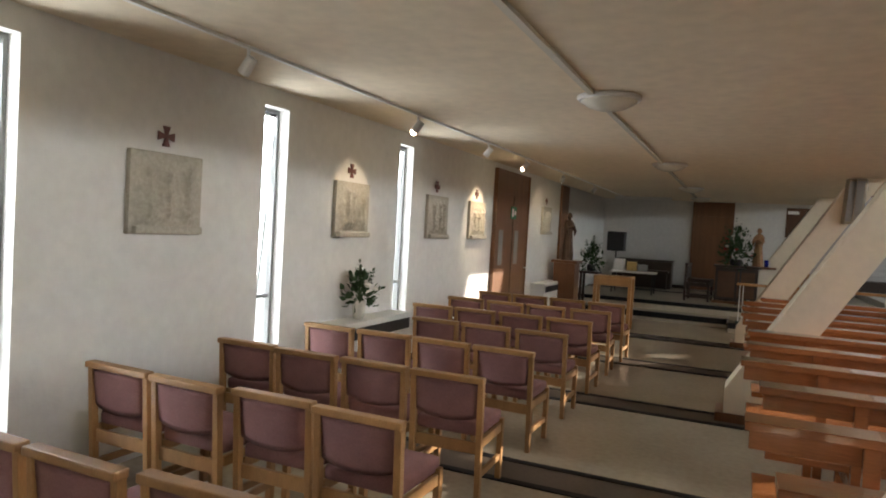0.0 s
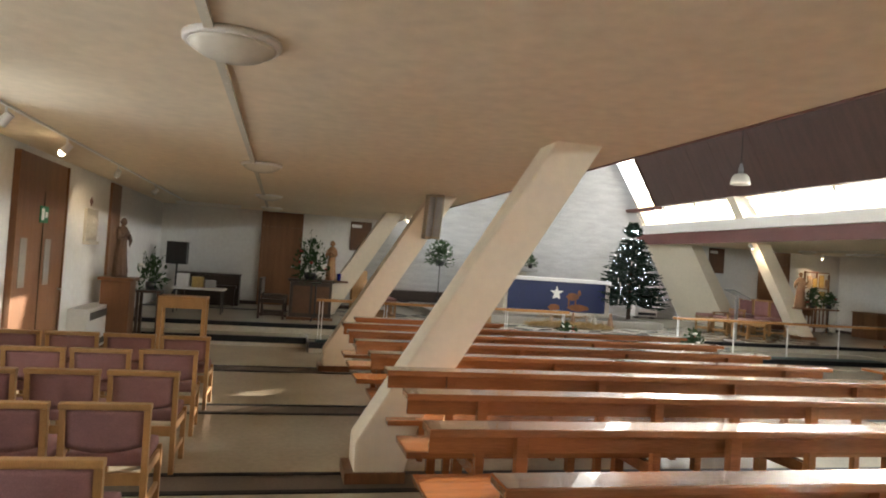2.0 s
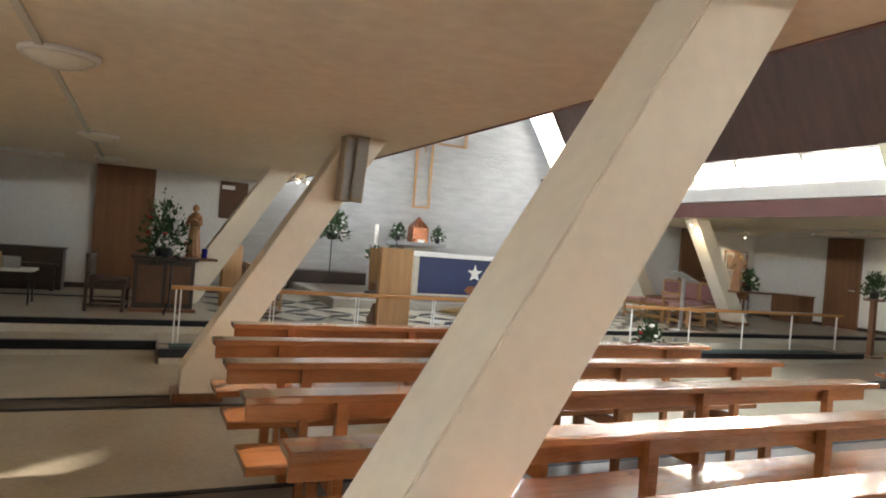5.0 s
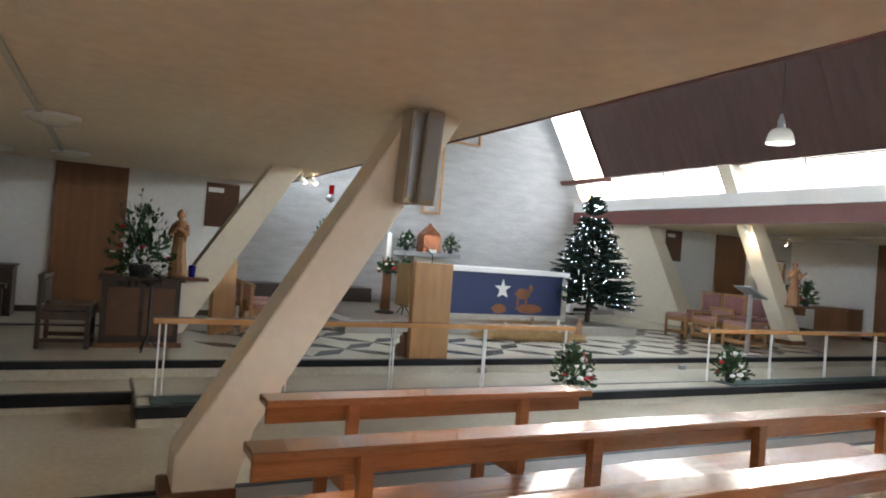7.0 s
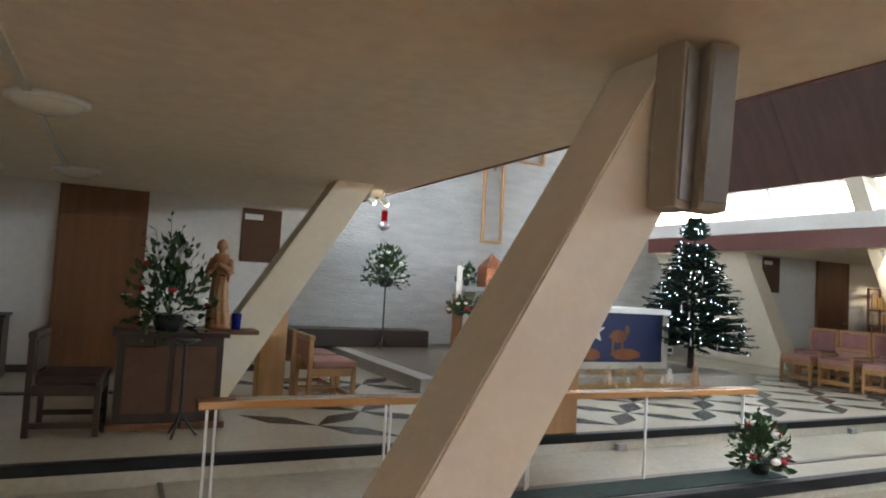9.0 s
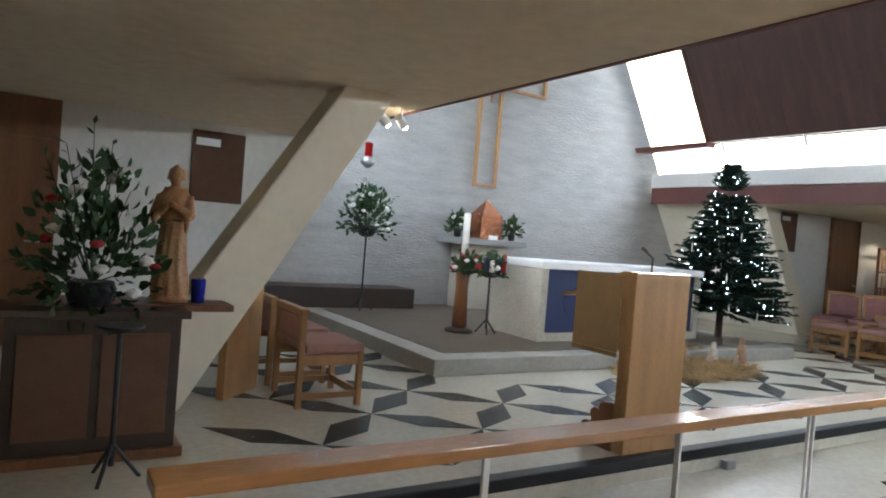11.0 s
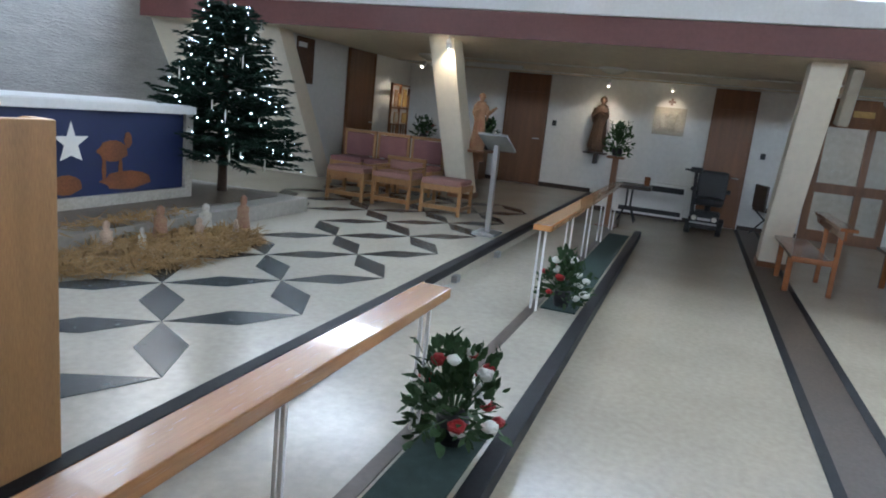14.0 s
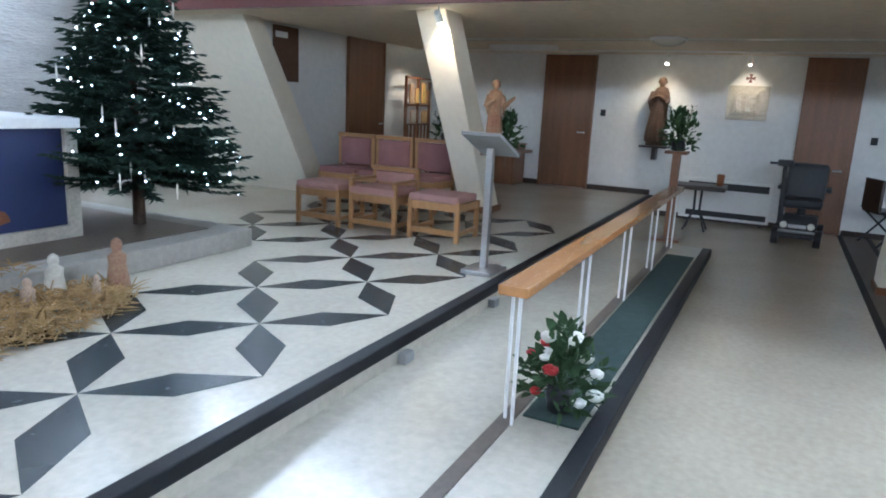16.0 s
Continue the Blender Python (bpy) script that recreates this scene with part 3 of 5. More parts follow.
# ---- altar ----
t = thing("altar", (0, 0, 0.456), "pale stone block altar with a painted panel in front", "altar")
x0, x1, y0, y1, h = 4.27, 6.86, 15.66, 16.55, 0.85
part("top_slab", box(x0 - 0.02, x1 + 0.02, y0 - 0.02, y1 + 0.02, h - 0.07, h, 0.006), "trim", t)
part("block", box(x0, x1, y0 + 0.06, y1, 0.0, h - 0.072), "relief", t)
for a, b in ((x0, x0 + 0.09), (x1 - 0.09, x1)):
    part("border", box(a, b, y0, y0 + 0.06, 0.0, h - 0.072), "relief", t)
part("border", box(x0 + 0.09, x1 - 0.09, y0, y0 + 0.06, 0.0, 0.09), "relief", t)
panel = part("painted_panel", box(x0 + 0.09, x1 - 0.09, y0 + 0.035, y0 + 0.058, 0.092, h - 0.073), "night", t, "night-blue painted nativity panel")
bm = bmesh.new()
pts = []
for k in range(10):
    r = (0.17, 0.065)[k % 2] * (1.5 if k == 5 else 1)
    pts.append((5.55 + r * math.sin(math.pi * k / 5), 0.52 + r * math.cos(math.pi * k / 5)))
prism_xz(pts, y0 + 0.030, y0 + 0.0345, bm)
part("star", bm, "petal", panel)
for cx, cz, rx, rz in ((5.95, 0.45, 0.15, 0.09), (6.11, 0.54, 0.04, 0.07), (5.5, 0.19, 0.14, 0.08), (6.1, 0.20, 0.26, 0.08), (5.86, 0.3, 0.02, 0.10), (6.03, 0.3, 0.02, 0.10), (4.75, 0.42, 0.12, 0.16)):
    bm = prism_xz([(cx + rx * math.cos(a * math.pi / 7) * (1 + 0.15 * math.sin(3 * a)), cz + rz * math.sin(a * math.pi / 7)) for a in range(14)], y0 + 0.030, y0 + 0.0345)
    part("painted_shape", bm, "night" if cx == 4.75 else "orange", panel)
single("altar_cloth", box(x0 + 0.02, x1 - 0.02, y0, y1, 0, 0.006, 0.002), "white", (0, 0, 1.308), "white linen cloth lying on the altar", "cloth")


# ---- flowers ----
def arrangement(name, at, label, r, h, whites, reds, seed, leaves=200, pot=None, vase_h=0.12):
    g = random.Random(seed)
    t = thing(name, at, label, "flowers")
    part("pot", lathe([(r * 0.30, 0), (r * 0.38, vase_h * 0.6), (r * 0.34, vase_h)], 14), pot or "blackplastic", t)
    bm = bmesh.new()
    for k in range(int(leaves * 1.5)):
        a, e = g.uniform(0, 6.283), g.uniform(-0.35, 1.5)
        d = Vector((math.cos(a) * math.cos(e) * r, math.sin(a) * math.cos(e) * r, math.sin(e) * (h - vase_h))) * g.uniform(0.35, 1.05)
        p = Vector((0, 0, vase_h)) + d
        ln = g.uniform(0.04, 0.09)
        u = (d.normalized() + Vector((g.uniform(-.6, .6), g.uniform(-.6, .6), g.uniform(-.4, .6)))).normalized()
        v = u.cross(Vector((g.uniform(-1, 1), g.uniform(-1, 1), g.uniform(-1, 1)))).normalized() * ln * 0.28
        bow = u.cross(v).normalized() * ln * 0.10
        vs = [bm.verts.new(q) for q in (p, p + u * ln * 0.3 - v + bow, p + u * ln * 0.68 - v * 0.8 + bow, p + u * ln, p + u * ln * 0.68 + v * 0.8 + bow, p + u * ln * 0.3 + v + bow, p + u * ln * 0.5 + bow * 0.4)]
        for i in range(6):
            bm.faces.new((vs[6], vs[i], vs[(i + 1) % 6])).smooth = True
    for k in range(9):
        a, e, q = g.uniform(0, 6.283), g.uniform(0.0, 1.45), g.uniform(1.1, 1.4)
        tip = Vector((math.cos(a) * math.cos(e) * r * q, math.sin(a) * math.cos(e) * r * q, vase_h + math.sin(e) * (h - vase_h) * q))
        root = Vector((0, 0, vase_h * 0.9))
        rod(bm, root, tip, 0.004, 0.002, 5)
        u = (tip - root).normalized()
        for j in range(9):
            p = root.lerp(tip, 0.5 + 0.5 * j / 8)
            v = u.cross(Vector((g.uniform(-1, 1), g.uniform(-1, 1), g.uniform(-1, 1)))).normalized()
            w, ln = u.cross(v) * 0.012, g.uniform(0.045, 0.075)
            d = (u * 0.7 + v).normalized() * ln
            vs = [bm.verts.new(c) for c in (p, p + d * 0.5 + w, p + d, p + d * 0.5 - w)]
            bm.faces.new((vs[0], vs[1], vs[2]))
            bm.faces.new((vs[0], vs[2], vs[3]))
    for k in range(16):
        a, e = g.uniform(0, 6.283), g.uniform(0.1, 1.4)
        rod(bm, (0, 0, vase_h * 0.9), (math.cos(a) * math.cos(e) * r * 0.9, math.sin(a) * math.cos(e) * r * 0.9, vase_h + math.sin(e) * (h - vase_h) * 0.95), 0.004, 0.002, 5)
    part("foliage", bm, "leaf", t)
    for mat, n in (("petal", whites), ("red", reds)):
        for k in range(n):
            a, e = g.uniform(0, 6.283), g.uniform(-0.1, 1.3)
            q = g.uniform(0.8, 1.0)
            c = (math.cos(a) * math.cos(e) * r * q, math.sin(a) * math.cos(e) * r * q, vase_h + math.sin(e) * (h - vase_h) * q)
            bm = bmesh.new()
            s = g.uniform(0.023, 0.040)
            ball(bm, c, s, 2, 0.10, 0.75)
            for j in range(7):
                ball(bm, (c[0] + s * 0.6 * math.cos(j * 0.9), c[1] + s * 0.6 * math.sin(j * 0.9), c[2] + 0.004), s * 0.55, 1, 0.15, 0.6)
            part("bloom", bm, mat, t)
    return t


arrangement("flower_arrangement", (4.15, 11.93, 0.164), "white and red flower arrangement on the step", 0.20, 0.42, 15, 8, 1, 170)
arrangement("flower_arrangement", (6.58, 11.93, 0.164), "white and red flower arrangement by the rail's end", 0.18, 0.40, 12, 5, 2, 150)
# tall wrought stand with flowers by the altar wall
def stand(at, h, label, r=0.16):
    t = thing("flower_stand", at, label, "stand")
    part("pole", rod(bmesh.new(), (0, 0, 0.06), (0, 0, h), 0.012), "blackplastic", t)
    for k in range(3):
        a = k * 2.094
        bm = rod(bmesh.new(), (0, 0, 0.16), (r * math.cos(a), r * math.sin(a), 0.0), 0.009)
        part("foot", bm, "blackplastic", t)
    part("tray", lathe([(0.05, h), (0.10, h + 0.02), (0.10, h + 0.03)], 14), "blackplastic", t)
    return t


stand((3.33, 18.1, 0.456), 0.95, "thin black metal flower stand by the altar wall")
arrangement("flower_arrangement", (3.33, 18.1, 1.437), "large white flower arrangement on a tall stand", 0.34, 0.60, 20, 0, 3, 420)
arrangement("flower_arrangement", (4.93, 18.42, 1.50), "white flowers in a pot on the stone shelf", 0.15, 0.34, 8, 0, 4, 130)
arrangement("flower_arrangement", (5.92, 18.42, 1.50), "white flowers in a pot on the stone shelf", 0.15, 0.34, 8, 0, 5, 130)

# tabernacle on its pedestal
t = thing("stone_pedestal", (5.42, 18.42, 0.456), "grey stone pedestal with a wide shelf", "pedestal")
part("shelf", box(-0.62, 0.62, -0.25, 0.36, 0.95, 1.04, 0.008), "grey", t)
part("shaft", box(-0.36, 0.36, -0.12, 0.34, 0.0, 0.948, 0.008), "relief", t)
t = thing("tabernacle", (5.42, 18.42, 1.497), "copper tabernacle with a pyramid lid", "tabernacle")
part("chest", box(-0.19, 0.19, -0.17, 0.17, 0, 0.34, 0.006), "copper", t)
bm = bmesh.new()
b4 = [bm.verts.new(p) for p in ((-0.19, -0.17, 0.342), (0.19, -0.17, 0.342), (0.19, 0.17, 0.342), (-0.19, 0.17, 0.342))]
ap = bm.verts.new((0, 0, 0.60))
bm.faces.new(b4[::-1])
for k in range(4):
    bm.faces.new((b4[k], b4[(k + 1) % 4], ap))
part("lid", bm, "copper", t)
part("door", box(-0.13, 0.13, -0.178, -0.1705, 0.05, 0.29, 0.003), "copper", t)
single("card", box(-0.08, 0.08, -0.005, 0.005, 0, 0.06), "white", (5.42, 18.20, 1.497), "small white card before the tabernacle", "card")

# tall candle with its stand and spray of flowers
t = thing("candle_stand", (3.72, 16.35, 0.456), "carved wooden stand with a tall cream candle", "candle")
part("base", lathe([(0.16, 0), (0.16, 0.03), (0.05, 0.06)], 16), "darkwood", t)
part("shaft", lathe([(0.085, 0.06), (0.07, 0.5), (0.085, 0.72), (0.05, 0.78)], 12), "door", t)
part("candle", lathe([(0.038, 0.78), (0.038, 1.30), (0.02, 1.312)], 14), "petal", t)
arrangement("flower_arrangement", (3.66, 16.18, 1.10), "red and white flowers tied to the candle stand", 0.17, 0.22, 3, 9, 6, 120, vase_h=0.05)
stand((3.98, 16.2, 0.456), 0.62, "thin black metal stand beside the candle", 0.13)
arrangement("flower_arrangement", (3.98, 16.2, 1.107), "green spray with white and red candles", 0.15, 0.22, 4, 2, 8, 110, vase_h=0.05)

for k, (dx, mat, h) in enumerate(((-0.11, "night", 0.16), (-0.04, "petal", 0.13), (0.05, "night", 0.15), (0.12, "red", 0.20))):
    c = thing("pillar_candle", (3.98 + dx, 16.12, 1.14), "thick coloured pillar candle in the green wreath", "candle", "wreath candles")
    part("wax", lathe([(0.026, 0), (0.028, h), (0.012, h + 0.004)], 12), mat, c)
    part("wick", rod(bmesh.new(), (0, 0, h + 0.003), (0.003, 0, h + 0.022), 0.003, 0.002, 5), "blackplastic", c)

# cross on the altar wall
t = thing("wall_cross", (5.58, ALTAR_WALL, 2.32), "wooden outline cross on the altar wall", "cross")
arm, rise, wd = 0.95, 1.55, 0.19
def strip(a, b):
    part("strip", box(min(a[0], b[0]) - 0.02, max(a[0], b[0]) + 0.02, -0.06, -0.001, min(a[1], b[1]) - 0.02, max(a[1], b[1]) + 0.02, 0.004), "oak", t)
loop = [(-wd, 0), (wd, 0), (wd, rise), (arm + 0.1, rise), (arm + 0.1, rise + 0.36), (wd, rise + 0.36), (wd, rise + 1.2), (-wd, rise + 1.2), (-wd, rise + 0.36), (-arm - 0.1, rise + 0.36), (-arm - 0.1, rise), (-wd, rise)]
for k, a in enumerate(loop):
    b = loop[(k + 1) % 12]
    strip((a[0] + (0.041 if a[1] == b[1] and a[0] < b[0] else -0.041 if a[1] == b[1] else 0), a[1]), (b[0] - (0.041 if a[1] == b[1] and a[0] < b[0] else -0.041 if a[1] == b[1] else 0), b[1]))
bm = lathe([(0.02, 0), (0.05, 0.25), (0.07, 0.5), (0.03, 0.56), (0.05, 0.64), (0.01, 0.7)], 10, 1, 0.6)
rod(bm, (0, 0, 0.5), (0.3, 0, 0.62), 0.022, 0.015, 8)
rod(bm, (0, 0, 0.5), (-0.3, 0, 0.62), 0.022, 0.015, 8)
single("crucifix_figure", bm, "paleclay", (5.58, ALTAR_WALL - 0.05, 3.62), "small pale carved figure on the wall cross", "statue")

# hanging sanctuary lamp
t = thing("hanging_lamp", (3.09, 17.7, 2.25), "red glass sanctuary lamp on a chain", "lamp")
part("bowl", lathe([(0.02, 0), (0.10, 0.06), (0.07, 0.12), (0.05, 0.14)], 14), "metal", t)
part("glass", lathe([(0.045, 0.14), (0.05, 0.30), (0.04, 0.31)], 12), "redglass", t)
bm = bmesh.new()
for k in range(14):
    ball(bm, (0.012 * (k % 2), 0, 0.33 + k * 0.18), 0.018, 1)
rod(bm, (0, 0, 0.31), (0, 0, 4.4), 0.004, 0.004, 6)
part("chain", bm, "metal", t)

# ---- lectern ----
t = thing("lectern", (2.88, 13.02, 0.305), "oak lectern with a scrolled foot and gold cloth", "lectern")
part("front", box(-0.235, 0.235, -0.12, -0.08, 0.0, 1.07, 0.006), "oak", t)
for a in (-0.235, 0.205):
    bm = bmesh.new()
    pr = [(-0.08, 0.0), (-0.03, 0.0), (-0.03, 0.60), (0.34, 0.60), (0.35, 0.70), (0.35, 0.915), (0.27, 0.925), (0.19, 0.95), (0.12, 0.99), (0.05, 1.045), (-0.02, 1.07), (-0.08, 1.07)]
    va = [bm.verts.new((a, y, z)) for y, z in pr]
    vb = [bm.verts.new((a + 0.03, y, z)) for y, z in pr]
    bm.faces.new(va)
    bm.faces.new(vb[::-1])
    for k in range(len(pr)):
        bm.faces.new((va[k], vb[k], vb[(k + 1) % len(pr)], va[(k + 1) % len(pr)]))
    bmesh.ops.recalc_face_normals(bm, faces=bm.faces[:])
    part("cheek", bm, "oak", t)
part("desk_top", box(-0.205, 0.205, -0.08, 0.34, 0.955, 0.975, 0.0, Matrix.Rotation(radians(-12), 4, "X")), "oak", t)
part("shelf", box(-0.205, 0.205, -0.08, 0.33, 0.62, 0.64), "oak", t)
for x in (-0.25, 0.22):
    foot = [(0, 0), (0.38, 0)]
    for cx, cz, r, a0, a1 in ((0.335, 0.05, 0.05, -60, 130), (0.235, 0.10, 0.06, 20, 120), (0.16, 0.22, 0.05, -50, 140), (0.07, 0.27, 0.06, 10, 110)):
        foot += [(cx + r * math.cos(radians(a0 + (a1 - a0) * k / 6)), cz + r * math.sin(radians(a0 + (a1 - a0) * k / 6))) for k in range(7)]
    bm = prism_xz([(0.85 * a, 0.85 * b) for a, b in foot + [(0, 0.34)]], 0, 0.035)
    bm.transform(Matrix.Translation((x + 0.035, -0.03, 0)) @ Matrix.Rotation(radians(90), 4, "Z"))
    part("scroll_foot", bm, "door", t)
bm = rod(bmesh.new(), (0.02, 0.0, 1.06), (0.02, 0.0, 1.16), 0.006)
rod(bm, (0.02, 0.0, 1.16), (-0.05, 0.03, 1.22), 0.006, 0.012)
part("microphone", bm, "blackplastic", t)
t = thing("lectern_cloth", (2.88, 13.02, 0.86), "tan cloth with a yellow fringe hung over the lectern", "cloth")
part("cloth", box(-0.247, -0.237, -0.02, 0.36, 0.03, 0.49, 0.003), "tan", t)
part("fringe", box(-0.249, -0.237, -0.02, 0.36, 0.0, 0.028, 0.003), "straw", t)

# ---- Christmas tree ----
def fir(at, h, r, seed):
    g = random.Random(seed)
    t = thing("christmas_tree", at, "tall fir Christmas tree with white fairy lights and icicles", "tree")
    part("trunk", rod(bmesh.new(), (0, 0, 0), (0, 0, h * 0.97), 0.05, 0.008, 10), "bark", t)
    verts, faces, tips = [], [], []

    def sprig(p, u, ln, wd):
        up = Vector((0, 0, 1))
        s = u.cross(up)
        s = s.normalized() if s.length > 0.01 else Vector((1, 0, 0))
        for roll in (0.0, 1.57):
            sv = s * math.cos(roll) * wd + u.cross(s) * math.sin(roll) * wd
            n = len(verts)
            verts.extend([(p - sv * 0.35) * S, (p + u * ln * 0.35 - sv) * S, (p + u * ln) * S, (p + u * ln * 0.35 + sv) * S, (p + sv * 0.35) * S])
            faces.extend([(n, n + 1, n + 2), (n, n + 2, n + 4), (n + 4, n + 2, n + 3)])

    for lv in range(42):
        f = (lv + 0.5) / 42
        z = 0.16 * h + f * 0.82 * h
        rr = r * (1 - f) ** 0.80 * (1.0 if lv % 2 else 0.88) * g.uniform(0.94, 1.04) + 0.02
        nb = int(9 + 15 * (1 - f))
        for k in range(nb):
            a = 6.283 * (k + g.random()) / nb
            L = rr * g.uniform(0.78, 1.08)
            d = Vector((math.cos(a), math.sin(a), g.uniform(-0.30, -0.05) if f < 0.8 else 0.4))
            steps = max(4, int(L / 0.05))
            for q in range(steps):
                u = (q + 0.6) / steps
                if u < 0.25 and f < 0.6:
                    continue
                p = Vector((0, 0, z)) + d * L * u + Vector((0, 0, 0.16 * u * u * L))
                for side in (-1, -0.5, 0, 0.5, 1):
                    w = d.copy()
                    w.rotate(Euler((0, 0, side * g.uniform(0.6, 1.1))))
                    w.z += g.uniform(-0.25, 0.3)
                    reach = 1.0 - 0.35 * u
                    sprig(p, w.normalized(), g.uniform(0.07, 0.15) * reach, g.uniform(0.006, 0.011))
            tips.append(Vector((0, 0, z)) + d * L * g.uniform(0.7, 1.0) + Vector((0, 0, 0.12 * L)))
    me = bpy.data.meshes.new("needles")
    me.from_pydata([tuple(v) for v in verts], [], faces)
    me.materials.append(M["needle"])
    ob = new("crown", me)
    ob.parent = t
    b = bmesh.new()
    bmesh.ops.create_icosphere(b, subdivisions=1, radius=0.0065)
    bulb = mesh_of("bulb", b, "led")
    ice = mesh_of("icicle", lathe([(0.003, -0.10), (0.008, -0.04), (0.006, 0.0), (0.002, 0.03)], 7), "lampglass")
    ord_ = tips[:]
    g.shuffle(ord_)
    for p in ord_[:250]:
        piece("fairy_light", bulb, t, (p.x * 1.02, p.y * 1.02, p.z + 0.01))
    for p in ord_[250:276]:
        piece("icicle", ice, t, (p.x * 1.03, p.y * 1.03, p.z - 0.03))
    bm = bmesh.new()
    for k in range(5):
        rod(bm, (0, -0.10, h * 0.90), (0.12 * math.sin(k * 1.2566), -0.10, h * 0.90 + 0.09 * math.cos(k * 1.2566)), 0.022, 0.002, 5)
    part("star", bm, "led", t, "lit white star below the tip")
    return t


fir((7.42, 15.75, 0.456), 2.30, 0.90, 11)

# ---- crib with straw ----
g = random.Random(21)
verts, faces = [], []
for k in range(4200):
    a, q = g.uniform(0, 6.283), math.sqrt(g.random())
    x, y = 5.45 + 0.98 * q * math.cos(a), 14.66 + 0.44 * q * math.sin(a)
    z = (0.306 if y < 14.98 else 0.46) + g.uniform(0, 0.09) * (1 - q) + g.uniform(0.0, 0.05)
    d = Vector((g.uniform(-1, 1), g.uniform(-1, 1), g.uniform(-0.25, 0.35))).normalized() * g.uniform(0.05, 0.13)
    s = d.cross(Vector((0, 0, 1))).normalized() * 0.004
    p = Vector((x, y, z))
    n = len(verts)
    verts.extend([(p - s) * S, (p + s) * S, (p + d + s) * S, (p + d - s) * S, (p + d / 2 + Vector((0, 0, 0.006))) * S])
    faces.extend([(n, n + 1, n + 4), (n + 1, n + 2, n + 4), (n + 2, n + 3, n + 4), (n + 3, n, n + 4)])
me = bpy.data.meshes.new("straw")
me.from_pydata([tuple(v) for v in verts], [], faces)
me.materials.append(M["straw"])
tagged(new("straw", me), "heap of golden straw on the floor before the altar", "straw", kind="stuff")
for k, (x, y, h) in enumerate(((5.1, 14.85, 0.24), (5.32, 14.75, 0.18), (5.6, 14.85, 0.3), (5.85, 14.7, 0.2), (6.1, 14.85, 0.27), (6.42, 14.72, 0.33), (6.2, 14.62, 0.16))):
    prof = [(0.3, 0), (0.26, 0.2), (0.2, 0.5), (0.22, 0.66), (0.1, 0.74), (0.13, 0.82), (0.12, 0.93), (0.03, 1.0)]
    bm = lathe([(r * h * 0.9, z * h) for r, z in prof], 12, 1, 0.8)
    single("crib_figure", bm, ("paleclay", "relief", "robe")[k % 3], (x, y, 0.306), "small painted clay crib figure standing in the straw", "statue", "crib figures", rz=k * 40)


# ---- statues ----
def statue(at, h, mat, label, rz=0, wide=1.0, raised=False, lean=0.0):
    """One robed figure: base, falling folds, shoulders, joined or raised arms, veiled head."""
    prof = [(0.15, 0.0), (0.155, 0.03), (0.14, 0.05), (0.142, 0.06), (0.145, 0.12), (0.13, 0.22), (0.116, 0.36), (0.104, 0.50), (0.098, 0.58), (0.108, 0.66), (0.118, 0.73), (0.112, 0.78), (0.085, 0.815), (0.042, 0.835), (0.036, 0.85)]
    n = 40
    bm = lathe([(r * h * 0.9 * (wide if 0.05 < z < 0.6 else 1.0), z * h) for r, z in prof], n, 1, 0.74)
    for v in bm.verts:
        q, a = v.co.z / h, math.atan2(v.co.y, v.co.x)
        if 0.055 < q < 0.72:
            k = 1 + (0.075 * math.sin(a * 9 + 2.2 * math.sin(q * 5)) + 0.03 * math.sin(a * 17 + q * 9)) * min(1, (0.76 - q) * 2.4)
            v.co.x *= k
            v.co.y *= k
        v.co.x += lean * h * q * q
    ball(bm, (lean * h * 0.8, -0.012 * h, 0.905 * h), 0.052 * h, 3, 0.0, 1.28)
    # veil over the head and down the back
    veil = lathe([(0.094, 0.70), (0.092, 0.78), (0.076, 0.84), (0.068, 0.90), (0.060, 0.95), (0.030, 0.985), (0.005, 0.995)], 24, 1, 0.9)
    for f in [f for f in veil.faces if f.calc_center_median().y < -0.035 and f.calc_center_median().z < 0.955]:
        veil.faces.remove(f)
    bmesh.ops.solidify(veil, geom=veil.faces[:], thickness=0.022)
    veil.transform(Matrix.Translation((lean * h * 0.7, 0.012 * h, 0)) @ Matrix.Scale(h, 4))
    me = bpy.data.meshes.new("veil")
    veil.to_mesh(me)
    veil.free()
    bm.from_mesh(me)
    bpy.data.meshes.remove(me)
    for s in (-1, 1):
        shoulder, elbow = (s * 0.095 * h, 0, 0.765 * h), (s * 0.125 * h, -0.045 * h, 0.63 * h)
        hand = (s * 0.24 * h, -0.12 * h, 0.74 * h) if raised and s > 0 else (s * 0.018 * h, -0.125 * h, 0.70 * h)
        rod(bm, shoulder, elbow, 0.034 * h, 0.036 * h, 10)
        ball(bm, elbow, 0.036 * h, 2)
        rod(bm, elbow, hand, 0.036 * h, 0.024 * h, 10)
        ball(bm, hand, 0.02 * h, 2, 0.05, 1.3)
        # hanging sleeve
        rod(bm, (elbow[0] * 0.9, elbow[1] - 0.03 * h, 0.62 * h), (elbow[0] * 0.85, elbow[1] - 0.02 * h, 0.50 * h), 0.034 * h, 0.008 * h, 8)
    for f in bm.faces:
        f.smooth = True
    ob = single("statue", bm, mat, at, label, "statue", rz=rz)
    skin = ob.modifiers.new("skin", "REMESH")
    skin.mode, skin.voxel_size, skin.use_smooth_shade = "VOXEL", 0.009, True
    return ob


